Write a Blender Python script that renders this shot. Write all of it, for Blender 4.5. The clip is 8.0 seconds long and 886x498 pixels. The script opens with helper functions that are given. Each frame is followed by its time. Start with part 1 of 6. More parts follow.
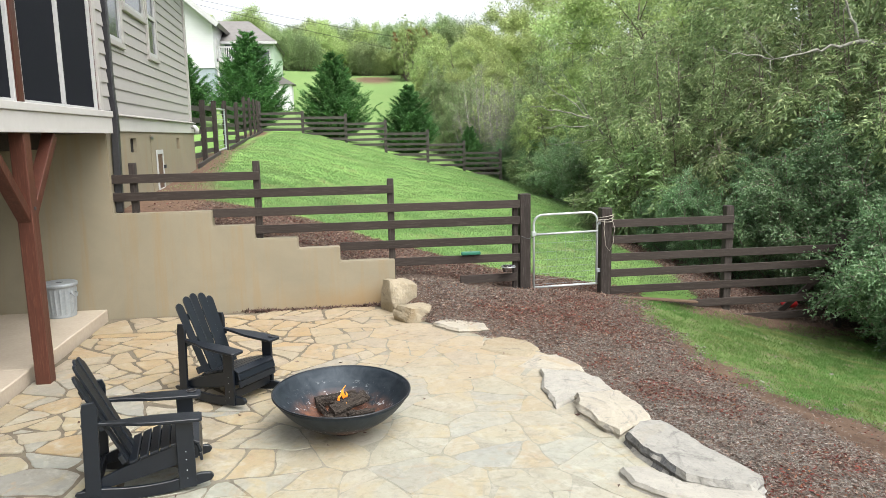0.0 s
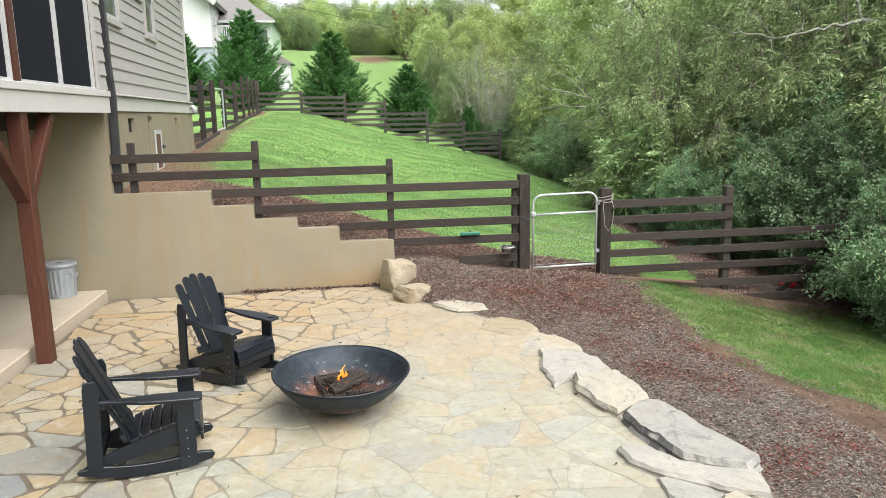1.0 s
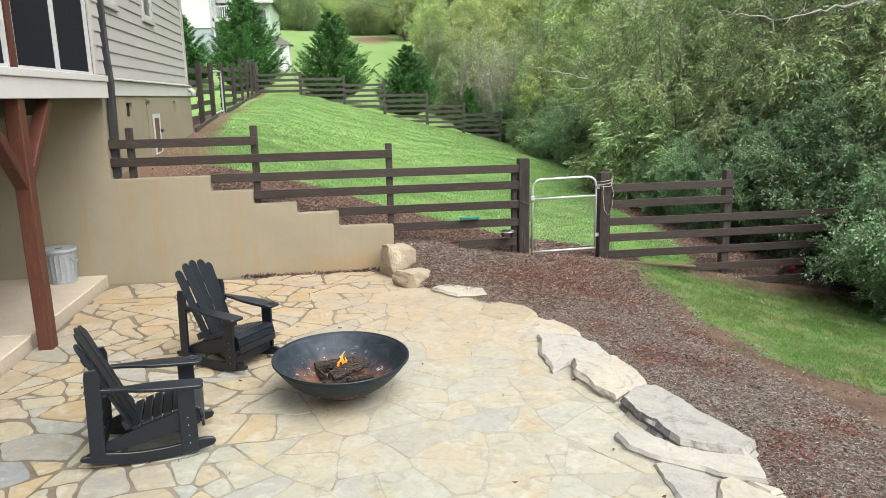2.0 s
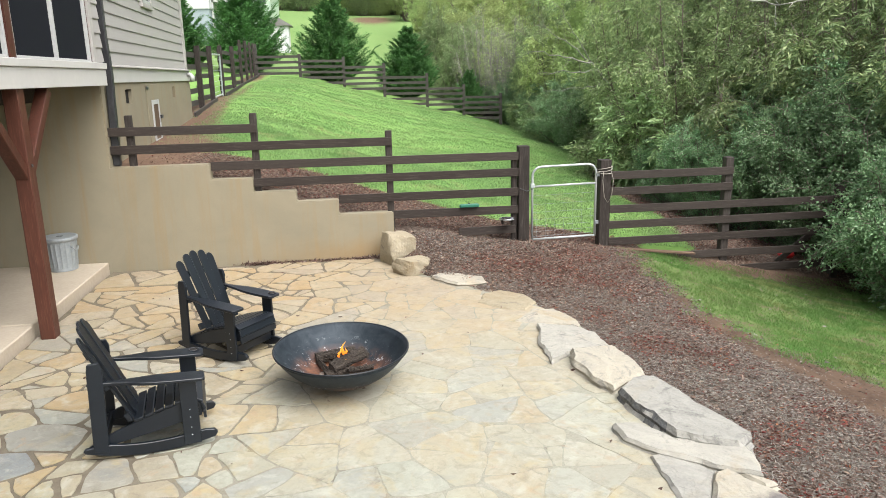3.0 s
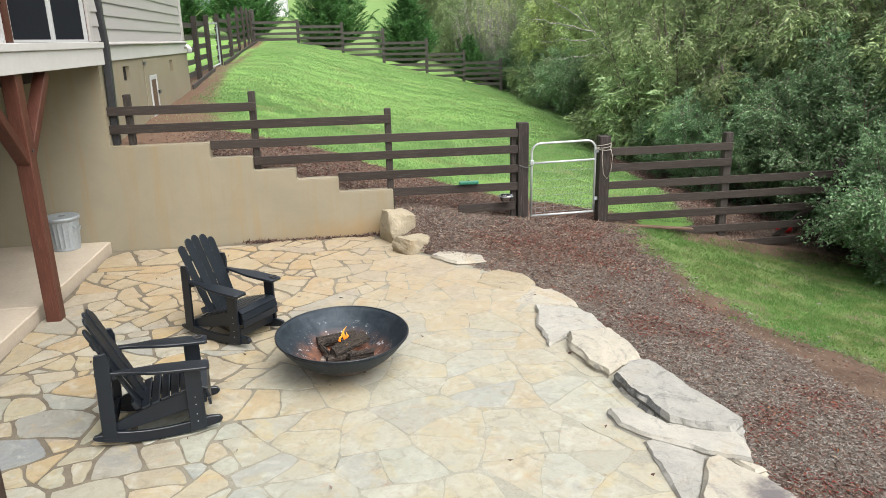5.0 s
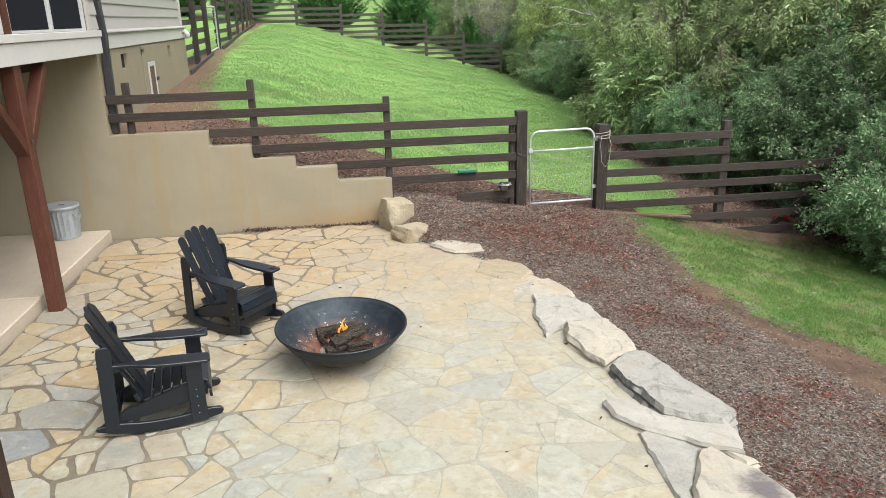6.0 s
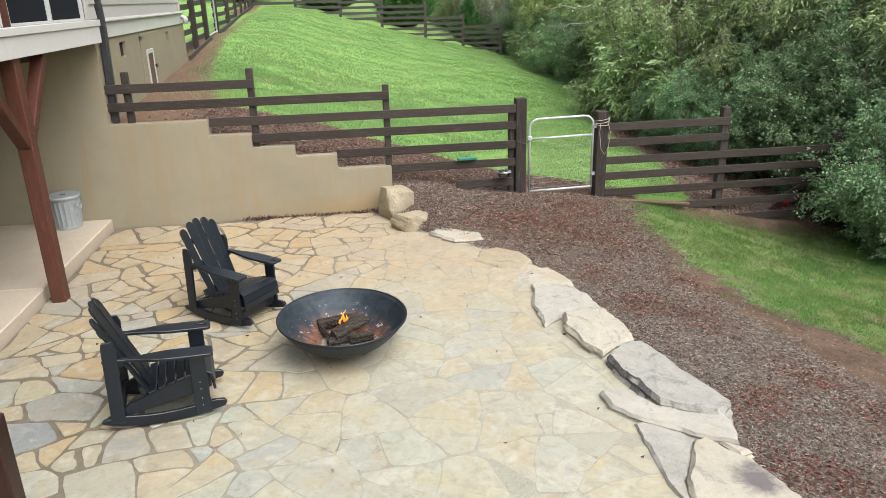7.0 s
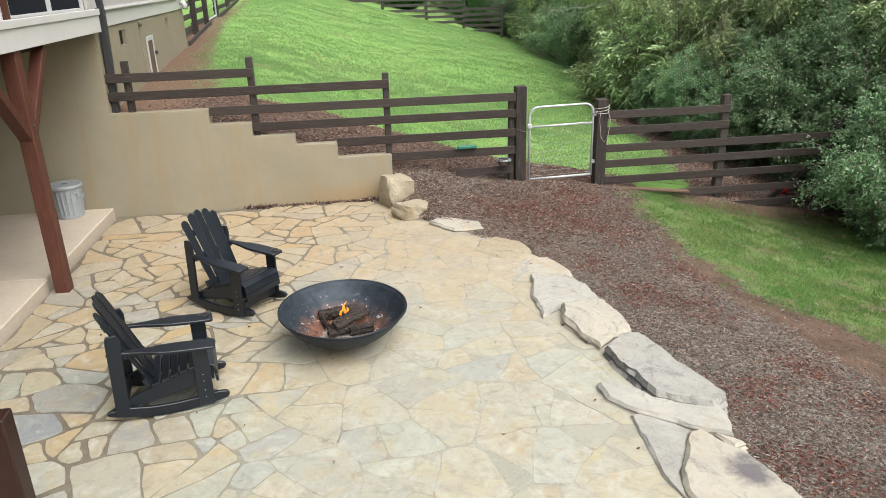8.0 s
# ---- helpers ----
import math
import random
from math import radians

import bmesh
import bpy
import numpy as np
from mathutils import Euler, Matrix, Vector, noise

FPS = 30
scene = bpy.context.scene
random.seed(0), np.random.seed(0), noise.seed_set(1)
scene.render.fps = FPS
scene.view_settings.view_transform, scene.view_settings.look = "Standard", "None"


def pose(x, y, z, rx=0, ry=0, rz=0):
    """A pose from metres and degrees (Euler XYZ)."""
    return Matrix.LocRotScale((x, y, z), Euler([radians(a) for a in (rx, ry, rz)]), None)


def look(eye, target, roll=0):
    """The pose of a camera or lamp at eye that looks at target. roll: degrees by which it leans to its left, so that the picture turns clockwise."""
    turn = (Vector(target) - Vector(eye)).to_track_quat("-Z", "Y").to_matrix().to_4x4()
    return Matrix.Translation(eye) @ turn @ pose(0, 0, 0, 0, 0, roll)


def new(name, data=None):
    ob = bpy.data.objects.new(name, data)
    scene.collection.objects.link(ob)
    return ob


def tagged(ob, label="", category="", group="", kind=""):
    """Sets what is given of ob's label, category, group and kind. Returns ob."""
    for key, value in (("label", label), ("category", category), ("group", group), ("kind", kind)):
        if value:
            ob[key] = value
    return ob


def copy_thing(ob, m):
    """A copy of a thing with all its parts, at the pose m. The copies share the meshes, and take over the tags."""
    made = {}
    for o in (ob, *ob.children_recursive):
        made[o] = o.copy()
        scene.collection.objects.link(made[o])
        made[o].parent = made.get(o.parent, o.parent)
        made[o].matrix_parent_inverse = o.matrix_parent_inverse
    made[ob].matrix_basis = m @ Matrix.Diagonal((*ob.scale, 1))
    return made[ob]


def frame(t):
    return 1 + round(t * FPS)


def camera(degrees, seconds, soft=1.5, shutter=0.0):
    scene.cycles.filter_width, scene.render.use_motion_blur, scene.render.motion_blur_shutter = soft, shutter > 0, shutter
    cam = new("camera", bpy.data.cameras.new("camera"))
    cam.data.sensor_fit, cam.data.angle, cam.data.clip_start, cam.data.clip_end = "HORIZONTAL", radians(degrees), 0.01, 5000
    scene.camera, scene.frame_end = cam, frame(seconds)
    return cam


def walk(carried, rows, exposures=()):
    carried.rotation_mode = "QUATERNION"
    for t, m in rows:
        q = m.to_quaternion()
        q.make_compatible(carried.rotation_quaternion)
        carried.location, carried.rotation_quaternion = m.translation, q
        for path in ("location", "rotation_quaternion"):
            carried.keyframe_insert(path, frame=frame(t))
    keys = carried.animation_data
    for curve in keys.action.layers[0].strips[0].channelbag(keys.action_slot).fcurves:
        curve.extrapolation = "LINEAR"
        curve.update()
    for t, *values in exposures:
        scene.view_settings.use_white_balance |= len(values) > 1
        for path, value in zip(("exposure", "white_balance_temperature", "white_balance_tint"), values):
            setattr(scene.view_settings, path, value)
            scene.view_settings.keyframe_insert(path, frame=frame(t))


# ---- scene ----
cam = camera(63.2, 8.0, 0.55)
PATH = [
    (0, (0.164, -0.463, 2.34), (0.434, 1.493, 2.024), -1.1),
    (0.5, (0.173, -0.465, 2.34), (0.441, 1.487, 1.996), -1.1),
    (1, (0.167, -0.466, 2.337), (0.436, 1.481, 1.968), -1.1),
    (1.5, (0.171, -0.47, 2.351), (0.439, 1.473, 1.957), -1.1),
    (2, (0.178, -0.469, 2.384), (0.444, 1.468, 1.964), -1.2),
    (3.5, (0.187, -0.478, 2.519), (0.448, 1.442, 2.025), -1.2),
    (4, (0.184, -0.483, 2.568), (0.444, 1.432, 2.05), -1.3),
    (4.5, (0.192, -0.487, 2.618), (0.449, 1.421, 2.076), -1.4),
    (6, (0.214, -0.517, 2.762), (0.467, 1.369, 2.148), -1.4),
    (6.5, (0.218, -0.529, 2.816), (0.469, 1.35, 2.178), -1.5),
    (7, (0.219, -0.541, 2.869), (0.468, 1.329, 2.205), -1.6),
    (7.5, (0.228, -0.55, 2.92), (0.473, 1.312, 2.232), -1.6),
    (8, (0.234, -0.563, 2.969), (0.476, 1.291, 2.258), -1.7),
]
walk(cam, [(t, look(e, g, r)) for t, e, g, r in PATH], [(0, 1.18), (2, 1.18), (4.5, 1.13), (8, 1.04)])

# ---------------------------------------------------------------- light
world = bpy.data.worlds.new("overcast_sky")
scene.world = world
world.use_nodes = True
wn, wl = world.node_tree.nodes, world.node_tree.links
sky = wn.new("ShaderNodeTexSky")
sky.sky_type, sky.sun_disc = "NISHITA", False
sky.sun_elevation, sky.sun_rotation = radians(58), radians(149)
sky.air_density, sky.dust_density, sky.ozone_density = 1.0, 4.0, 1.0
pale = wn.new("ShaderNodeHueSaturation")
pale.inputs["Saturation"].default_value = 0.22
wl.new(sky.outputs[0], pale.inputs["Color"])
wl.new(pale.outputs[0], wn["Background"].inputs["Color"])
wn["Background"].inputs["Strength"].default_value = 0.15
sun = new("sun", bpy.data.lights.new("sun", "SUN"))
sun.data.energy, sun.data.angle, sun.data.color = 1.6, radians(55), (1.0, 0.985, 0.955)
sun.matrix_world = look((4.6, -7.6, 11.5), (0, 0, 0))


# ---------------------------------------------------------------- material helpers
class Nodes:
    """A node material in the making."""

    def __init__(self, name, rough=0.8, metal=0.0, spec=0.35):
        self.mat = bpy.data.materials.new(name)
        self.mat.use_nodes = True
        self.n, self.l = self.mat.node_tree.nodes, self.mat.node_tree.links
        self.b = self.n["Principled BSDF"]
        self.b.inputs["Roughness"].default_value = rough
        self.b.inputs["Metallic"].default_value = metal
        self.b.inputs["Specular IOR Level"].default_value = spec
        self.coord = None

    def where(self, scale=(1, 1, 1), space="Object"):
        if self.coord is None:
            self.coord = self.n.new("ShaderNodeTexCoord")
        m = self.n.new("ShaderNodeMapping")
        m.inputs["Scale"].default_value = scale
        self.l.new(self.coord.outputs[space], m.inputs["Vector"])
        return m.outputs[0]

    def world_pos(self):
        return self.n.new("ShaderNodeNewGeometry").outputs["Position"]

    def noise(self, vec, scale, detail=4, rough=0.6, warp=0.0):
        t = self.n.new("ShaderNodeTexNoise")
        t.inputs["Scale"].default_value, t.inputs["Detail"].default_value = scale, detail
        t.inputs["Roughness"].default_value, t.inputs["Distortion"].default_value = rough, warp
        self.l.new(vec, t.inputs["Vector"])
        return t.outputs["Fac"]

    def voronoi(self, vec, scale, feature="F1", out="Distance"):
        t = self.n.new("ShaderNodeTexVoronoi")
        t.feature = feature
        t.inputs["Scale"].default_value = scale
        self.l.new(vec, t.inputs["Vector"])
        return t.outputs[out]

    def ramp(self, fac, stops):
        r = self.n.new("ShaderNodeValToRGB")
        e = r.color_ramp.elements
        while len(e) < len(stops):
            e.new(0.5)
        for i, (p, c) in enumerate(stops):
            e[i].position = p
            e[i].color = (*c, 1) if len(c) == 3 else c
        self.l.new(fac, r.inputs["Fac"])
        return r.outputs["Color"]

    def span(self, fac, a, b, c=0.0, d=1.0):
        m = self.n.new("ShaderNodeMapRange")
        m.inputs[1].default_value, m.inputs[2].default_value = a, b
        m.inputs[3].default_value, m.inputs[4].default_value = c, d
        self.l.new(fac, m.inputs[0])
        return m.outputs[0]

    def math(self, op, a, b):
        m = self.n.new("ShaderNodeMath")
        m.operation = op
        for i, v in enumerate((a, b)):
            if isinstance(v, (int, float)):
                m.inputs[i].default_value = v
            else:
                self.l.new(v, m.inputs[i])
        return m.outputs[0]

    def mix(self, fac, a, b, blend="MIX"):
        m = self.n.new("ShaderNodeMix")
        m.data_type, m.blend_type = "RGBA", blend
        for i, v in ((0, fac), (6, a), (7, b)):
            if isinstance(v, (int, float)):
                m.inputs[i].default_value = v
            elif isinstance(v, tuple):
                m.inputs[i].default_value = (*v, 1)
            else:
                self.l.new(v, m.inputs[i])
        return m.outputs[2]

    def rand(self):
        return self.n.new("ShaderNodeObjectInfo").outputs["Random"]

    def island(self):
        return self.n.new("ShaderNodeNewGeometry").outputs["Random Per Island"]

    def attr(self, name):
        a = self.n.new("ShaderNodeAttribute")
        a.attribute_name = name
        return a.outputs["Fac"]

    def color(self, c):
        self.l.new(c, self.b.inputs["Base Color"])
        return self

    def rough(self, r):
        self.l.new(r, self.b.inputs["Roughness"])
        return self

    def bump(self, h, strength=0.4, depth=0.01):
        b = self.n.new("ShaderNodeBump")
        b.inputs["Strength"].default_value, b.inputs["Distance"].default_value = strength, depth
        self.l.new(h, b.inputs["Height"])
        self.l.new(b.outputs[0], self.b.inputs["Normal"])
        return self


def grainy(name, c1, c2, scale=30, rough=0.75, metal=0.0, bump=0.3, depth=0.004, stretch=(1, 1, 1), spec=0.35, rand=0.0):
    """Two colours in coarse and fine noise, with relief."""
    m = Nodes(name, rough, metal, spec)
    v = m.where(stretch)
    fine, coarse = m.noise(v, scale, 5), m.noise(v, scale * 0.12, 3)
    f = m.math("ADD", m.math("MULTIPLY", fine, 0.6), m.math("MULTIPLY", coarse, 0.4))
    if rand:
        f = m.math("ADD", f, m.math("MULTIPLY", m.math("SUBTRACT", m.rand(), 0.5), rand))
    m.color(m.ramp(f, [(0.3, c1), (0.7, c2)]))
    m.rough(m.span(fine, 0.2, 0.8, max(rough - 0.1, 0.05), min(rough + 0.1, 1)))
    return m.bump(fine, bump, depth).mat


# ---------------------------------------------------------------- materials
def make_stucco():
    m = Nodes("painted_stucco", 0.85, 0, 0.25)
    p = m.world_pos()
    fine, big = m.noise(p, 160, 4), m.noise(p, 0.9, 5, 0.65, 0.6)
    drip = m.noise(m.where((3.5, 3.5, 0.25)), 1.6, 5, 0.65)
    c = m.mix(m.span(big, 0.3, 0.75), (0.220, 0.195, 0.140), (0.272, 0.237, 0.169))
    c = m.mix(m.span(drip, 0.50, 0.74, 0, 0.55), c, (0.262, 0.180, 0.085))
    sp = m.n.new("ShaderNodeSeparateXYZ")
    m.l.new(p, sp.inputs[0])
    foot = m.math("MULTIPLY", m.span(m.math("ADD", sp.outputs["Z"], m.math("MULTIPLY", m.noise(p, 2.5, 5), 0.5)), 0.62, 0.30), m.span(sp.outputs["X"], -1.2, 0.4))
    c = m.mix(m.math("MULTIPLY", foot, 0.6), c, (0.27, 0.165, 0.065))
    c = m.mix(m.span(fine, 0.3, 0.7, 0, 0.10), c, (0.37, 0.325, 0.23))
    m.color(c)
    return m.bump(fine, 0.25, 0.003).mat


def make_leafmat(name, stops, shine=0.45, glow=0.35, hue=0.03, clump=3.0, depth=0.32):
    m = Nodes(name, shine, 0, 0.5)
    c = m.ramp(m.island(), stops)
    c = m.mix(m.span(m.rand(), 0.4, 1.0, 0, 0.30), c, stops[2][1])
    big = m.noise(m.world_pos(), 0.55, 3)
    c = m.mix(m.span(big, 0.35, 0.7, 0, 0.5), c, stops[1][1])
    # darker drifts: shade between leaf clusters painted into the colour; plain mottling on chips
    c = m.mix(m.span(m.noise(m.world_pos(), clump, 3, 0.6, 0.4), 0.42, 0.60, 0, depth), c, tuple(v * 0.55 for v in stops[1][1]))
    # every plant has a tint of its own
    tint = m.n.new("ShaderNodeHueSaturation")
    m.l.new(m.span(m.rand(), 0, 1, 0.5 - 0.55 * hue, 0.5 + 0.35 * hue), tint.inputs["Hue"])
    m.l.new(m.span(m.math("FRACT", m.math("MULTIPLY", m.rand(), 17.0), 0.0), 0, 1, 1 - 5 * hue, 1 + 6 * hue), tint.inputs["Value"])
    m.l.new(c, tint.inputs["Color"])
    c = tint.outputs[0]
    m.color(c)
    tr = m.n.new("ShaderNodeBsdfTranslucent")
    m.l.new(c, tr.inputs["Color"])
    mx = m.n.new("ShaderNodeMixShader")
    mx.inputs[0].default_value = glow
    m.l.new(m.b.outputs[0], mx.inputs[1])
    m.l.new(tr.outputs[0], mx.inputs[2])
    m.l.new(mx.outputs[0], m.n["Material Output"].inputs["Surface"])
    return m.mat


def make_grass(name, dark, mid, light, dry, worn=0.57):
    m = Nodes(name, 0.6, 0, 0.3)
    p = m.world_pos()
    c = m.ramp(m.island(), [(0.0, mid), (0.85, mid), (1.0, tuple(a * 0.6 + b * 0.4 for a, b in zip(mid, light)))])
    c = m.mix(m.span(m.noise(p, 0.55, 5, 0.65, 0.6), 0.40, 0.62, 0, 0.9), c, dark)
    c = m.mix(m.span(m.noise(p, 0.28, 4, 0.6, 0.8), 0.46, 0.62, 0, 0.38), c, tuple(a * 0.45 + b * 0.55 for a, b in zip(mid, dry)))
    c = m.mix(m.span(m.noise(p, 1.9, 5, 0.7, 0.8), 0.50, 0.72, 0, 0.35), c, light)
    c = m.mix(m.span(m.noise(p, 1.1, 6, 0.72, 0.9), worn, worn + 0.13, 0, 0.75), c, dry)
    m.color(c)
    tr = m.n.new("ShaderNodeBsdfTranslucent")
    m.l.new(c, tr.inputs["Color"])
    mx = m.n.new("ShaderNodeMixShader")
    mx.inputs[0].default_value = 0.4
    m.l.new(m.b.outputs[0], mx.inputs[1])
    m.l.new(tr.outputs[0], mx.inputs[2])
    m.l.new(mx.outputs[0], m.n["Material Output"].inputs["Surface"])
    return m.mat


def mid_terrace(m, p):
    """0 in the open-jointed parts of the terrace, 1 where the stones lie tight and smeared with mortar."""
    sep = m.n.new("ShaderNodeSeparateXYZ")
    m.l.new(p, sep.inputs[0])
    along = m.math("ADD", sep.outputs["X"], m.math("MULTIPLY", m.math("SUBTRACT", 5.8, sep.outputs["Y"]), 0.3))
    along = m.math("ADD", along, m.math("MULTIPLY", m.math("SUBTRACT", m.noise(p, 1.3, 3), 0.5), 1.4))
    return m.span(along, -0.9, 0.6), sep


def blotches(m, p, c, tight):
    """Broad natural staining that runs across the stones."""
    c = m.mix(m.math("MULTIPLY", m.span(m.noise(p, 1.25, 4, 0.55, 1.0), 0.40, 0.58), m.span(tight, 0, 1, 0.2, 0.65)), c, (0.295, 0.300, 0.248))
    c = m.mix(m.span(m.noise(p, 2.3, 5, 0.58, 1.3), 0.56, 0.64, 0, 0.52), c, (0.372, 0.288, 0.135))
    c = m.mix(m.span(m.noise(p, 3.3, 5, 0.58, 1.4), 0.61, 0.68, 0, 0.55), c, (0.318, 0.202, 0.120))
    c = m.mix(m.span(m.noise(p, 1.9, 5, 0.62, 1.5), 0.58, 0.68, 0, 0.60), c, (0.170, 0.178, 0.180))
    c = m.mix(m.span(m.noise(p, 4.3, 5, 0.6, 1.2), 0.52, 0.66, 0, 0.68), c, (0.400, 0.392, 0.335))
    return c


def make_flagstone(joined=False):
    m = Nodes("flagstone", 0.7, 0, 0.32)
    p = m.world_pos()
    tight, sep = mid_terrace(m, p)
    pick = m.island() if joined else m.rand()
    # each stone is a cut of its own: its staining starts elsewhere
    own = m.n.new("ShaderNodeCombineXYZ")
    m.l.new(m.math("MULTIPLY", pick, 41.0), own.inputs[0])
    m.l.new(m.math("MULTIPLY", pick, 67.0), own.inputs[1])
    cut = m.n.new("ShaderNodeVectorMath")
    cut.operation = "ADD"
    m.l.new(p, cut.inputs[0])
    m.l.new(own.outputs[0], cut.inputs[1])
    q = cut.outputs[0]
    base = m.ramp(pick, [(0.0, (0.280, 0.265, 0.205)), (0.14, (0.330, 0.240, 0.120)), (0.28, (0.205, 0.230, 0.225)), (0.42, (0.335, 0.318, 0.255)),
                         (0.56, (0.305, 0.208, 0.098)), (0.70, (0.255, 0.265, 0.215)), (0.84, (0.345, 0.282, 0.170)), (1.0, (0.180, 0.194, 0.202))])
    base = m.mix(m.math("MULTIPLY", tight, 0.36), base, (0.335, 0.330, 0.275))
    c = m.mix(m.span(tight, 0, 1, 0.25, 0.55), blotches(m, q, base, tight), blotches(m, p, base, tight))
    warm = m.span(m.math("ADD", sep.outputs["Y"], m.math("MULTIPLY", m.noise(p, 0.8, 2), 2.0)), 5.6, 8.6, 0.0, 0.50)
    c = m.mix(warm, c, (0.340, 0.235, 0.130))
    dirt, mottle, fine = m.noise(p, 8.5, 6, 0.68, 0.9), m.noise(p, 22, 5, 0.65), m.noise(p, 85, 4)
    c = m.mix(m.span(dirt, 0.52, 0.70, 0, 0.46), c, (0.150, 0.136, 0.102))
    c = m.mix(m.span(m.noise(p, 3.1, 6, 0.72, 1.6), 0.60, 0.68, 0, 0.45), c, (0.135, 0.122, 0.088))
    c = m.mix(m.span(mottle, 0.48, 0.74, 0, 0.28), c, (0.19, 0.165, 0.125))
    c = m.mix(m.span(fine, 0.5, 0.8, 0, 0.20), c, (0.42, 0.40, 0.34))
    m.color(c)
    m.rough(m.span(m.noise(p, 1.7, 4), 0.3, 0.7, 0.5, 0.82))
    h = m.math("ADD", m.math("MULTIPLY", m.noise(p, 7, 6, 0.62, 0.7), 0.8), m.math("MULTIPLY", mottle, 0.25))
    return m.bump(h, 0.5, 0.018).mat


def make_mortar():
    m = Nodes("sandy_mortar", 0.95, 0, 0.15)
    p = m.world_pos()
    tight, sep = mid_terrace(m, p)
    f, g = m.noise(p, 70, 5), m.noise(p, 5, 5)
    c = m.mix(m.span(g, 0.35, 0.7), (0.122, 0.103, 0.077), (0.190, 0.163, 0.123))
    c = m.mix(tight, c, m.mix(0.12, blotches(m, p, (0.310, 0.296, 0.242), tight), (0.15, 0.136, 0.108)))
    c = m.mix(m.span(m.noise(p, 2.2, 5, 0.7, 1.0), 0.57, 0.66, 0, 0.6), c, (0.094, 0.0799, 0.0611))
    m.color(m.mix(m.span(f, 0.4, 0.75, 0, 0.35), c, (0.113, 0.094, 0.0733)))
    return m.bump(f, 0.7, 0.008).mat


def make_rock(name, light, mid, ochre, dark, stain=None):
    m = Nodes(name, 0.85, 0, 0.25)
    p = m.world_pos()
    a, b, f = m.noise(p, 3.2, 6, 0.65, 1.2), m.noise(p, 1.7, 4, 0.6, 0.8), m.noise(p, 45, 5)
    c = m.mix(m.span(a, 0.35, 0.7), light, mid)
    c = m.mix(m.span(m.noise(p, 19, 6, 0.7, 0.8), 0.5, 0.75, 0, 0.28), c, dark)
    c = m.mix(m.span(b, 0.55, 0.72, 0, 0.6), c, ochre)
    c = m.mix(m.span(m.noise(p, 5.5, 5, 0.7, 1.5), 0.58, 0.72, 0, 0.7), c, dark)
    c = m.mix(m.span(m.noise(p, 2.4, 6, 0.7, 2.2), 0.57, 0.63, 0, 0.55), c, dark)
    c = m.mix(m.span(f, 0.4, 0.8, 0, 0.3), c, (0.42, 0.395, 0.335))
    if stain:
        d = m.n.new("ShaderNodeVectorMath")
        d.operation = "DISTANCE"
        m.l.new(p, d.inputs[0])
        d.inputs[1].default_value = stain
        spread = m.math("ADD", d.outputs["Value"], m.math("MULTIPLY", m.noise(p, 7, 6, 0.7), 0.35))
        c = m.mix(m.span(spread, 0.36, 0.24, 0, 0.85), c, (0.085, 0.075, 0.085))
    m.color(c)
    return m.bump(m.math("ADD", m.math("MULTIPLY", a, 0.6), m.math("ADD", m.math("MULTIPLY", f, 0.12), m.math("MULTIPLY", m.noise(p, 11, 5, 0.6), 0.5))), 0.7, 0.032).mat


def make_ground():
    """Lawn, bark mulch and bare soil, by the bed masks that the ground carries."""
    m = Nodes("ground", 0.95, 0, 0.15)
    p = m.world_pos()
    edge = m.math("SUBTRACT", m.noise(p, 5, 5, 0.65), 0.5)
    g1, g2, g3 = m.noise(p, 0.35, 4, 0.6), m.noise(p, 9, 5), m.noise(p, 80, 3)
    lawn = m.mix(m.span(g1, 0.3, 0.7), (0.15, 0.285, 0.07), (0.20, 0.345, 0.092))
    lawn = m.mix(m.span(g2, 0.45, 0.75, 0, 0.55), lawn, (0.20, 0.29, 0.09))
    lawn = m.mix(m.span(m.noise(p, 1.3, 4, 0.7, 0.5), 0.62, 0.75, 0, 0.6), lawn, (0.30, 0.27, 0.12))
    lawn = m.mix(m.span(g3, 0.35, 0.7, 0, 0.25), lawn, (0.085, 0.165, 0.035))
    lawn = m.mix(m.attr("lush"), lawn, m.mix(m.span(m.noise(p, 2.6, 5, 0.7), 0.5, 0.62), m.mix(g2, (0.075, 0.115, 0.034), (0.125, 0.170, 0.058)), (0.125, 0.100, 0.062)))
    lawn = m.mix(m.attr("field"), lawn, m.mix(m.noise(p, 0.12, 4), (0.125, 0.225, 0.070), (0.185, 0.262, 0.095)))
    chips = m.voronoi(p, 38, "F1", "Color")
    bw = m.n.new("ShaderNodeRGBToBW")
    m.l.new(chips, bw.inputs[0])
    bark = m.ramp(bw.outputs[0], [(0.0, (0.035, 0.022, 0.016)), (0.4, (0.075, 0.045, 0.034)), (0.7, (0.135, 0.098, 0.076)), (1.0, (0.22, 0.185, 0.15))])
    bark = m.mix(m.span(m.noise(p, 1.1, 3), 0.42, 0.62, 0, 0.5), bark, (0.115, 0.098, 0.082))
    soil = m.mix(m.span(m.noise(p, 3, 6, 0.7), 0.35, 0.65), (0.066, 0.042, 0.030), (0.125, 0.085, 0.060))
    soil = m.mix(m.attr("lush"), m.mix(g2, (0.100, 0.062, 0.042), (0.190, 0.122, 0.084)), soil)
    c = m.mix(m.span(m.math("ADD", m.attr("mulch"), m.math("MULTIPLY", edge, 0.9)), 0.42, 0.58), lawn, bark)
    c = m.mix(m.span(m.math("ADD", m.attr("soil"), m.math("MULTIPLY", edge, 1.1)), 0.4, 0.62), c, soil)
    m.color(c)
    return m.bump(m.math("ADD", m.math("MULTIPLY", g2, 0.4), bw.outputs[0]), 0.6, 0.02).mat


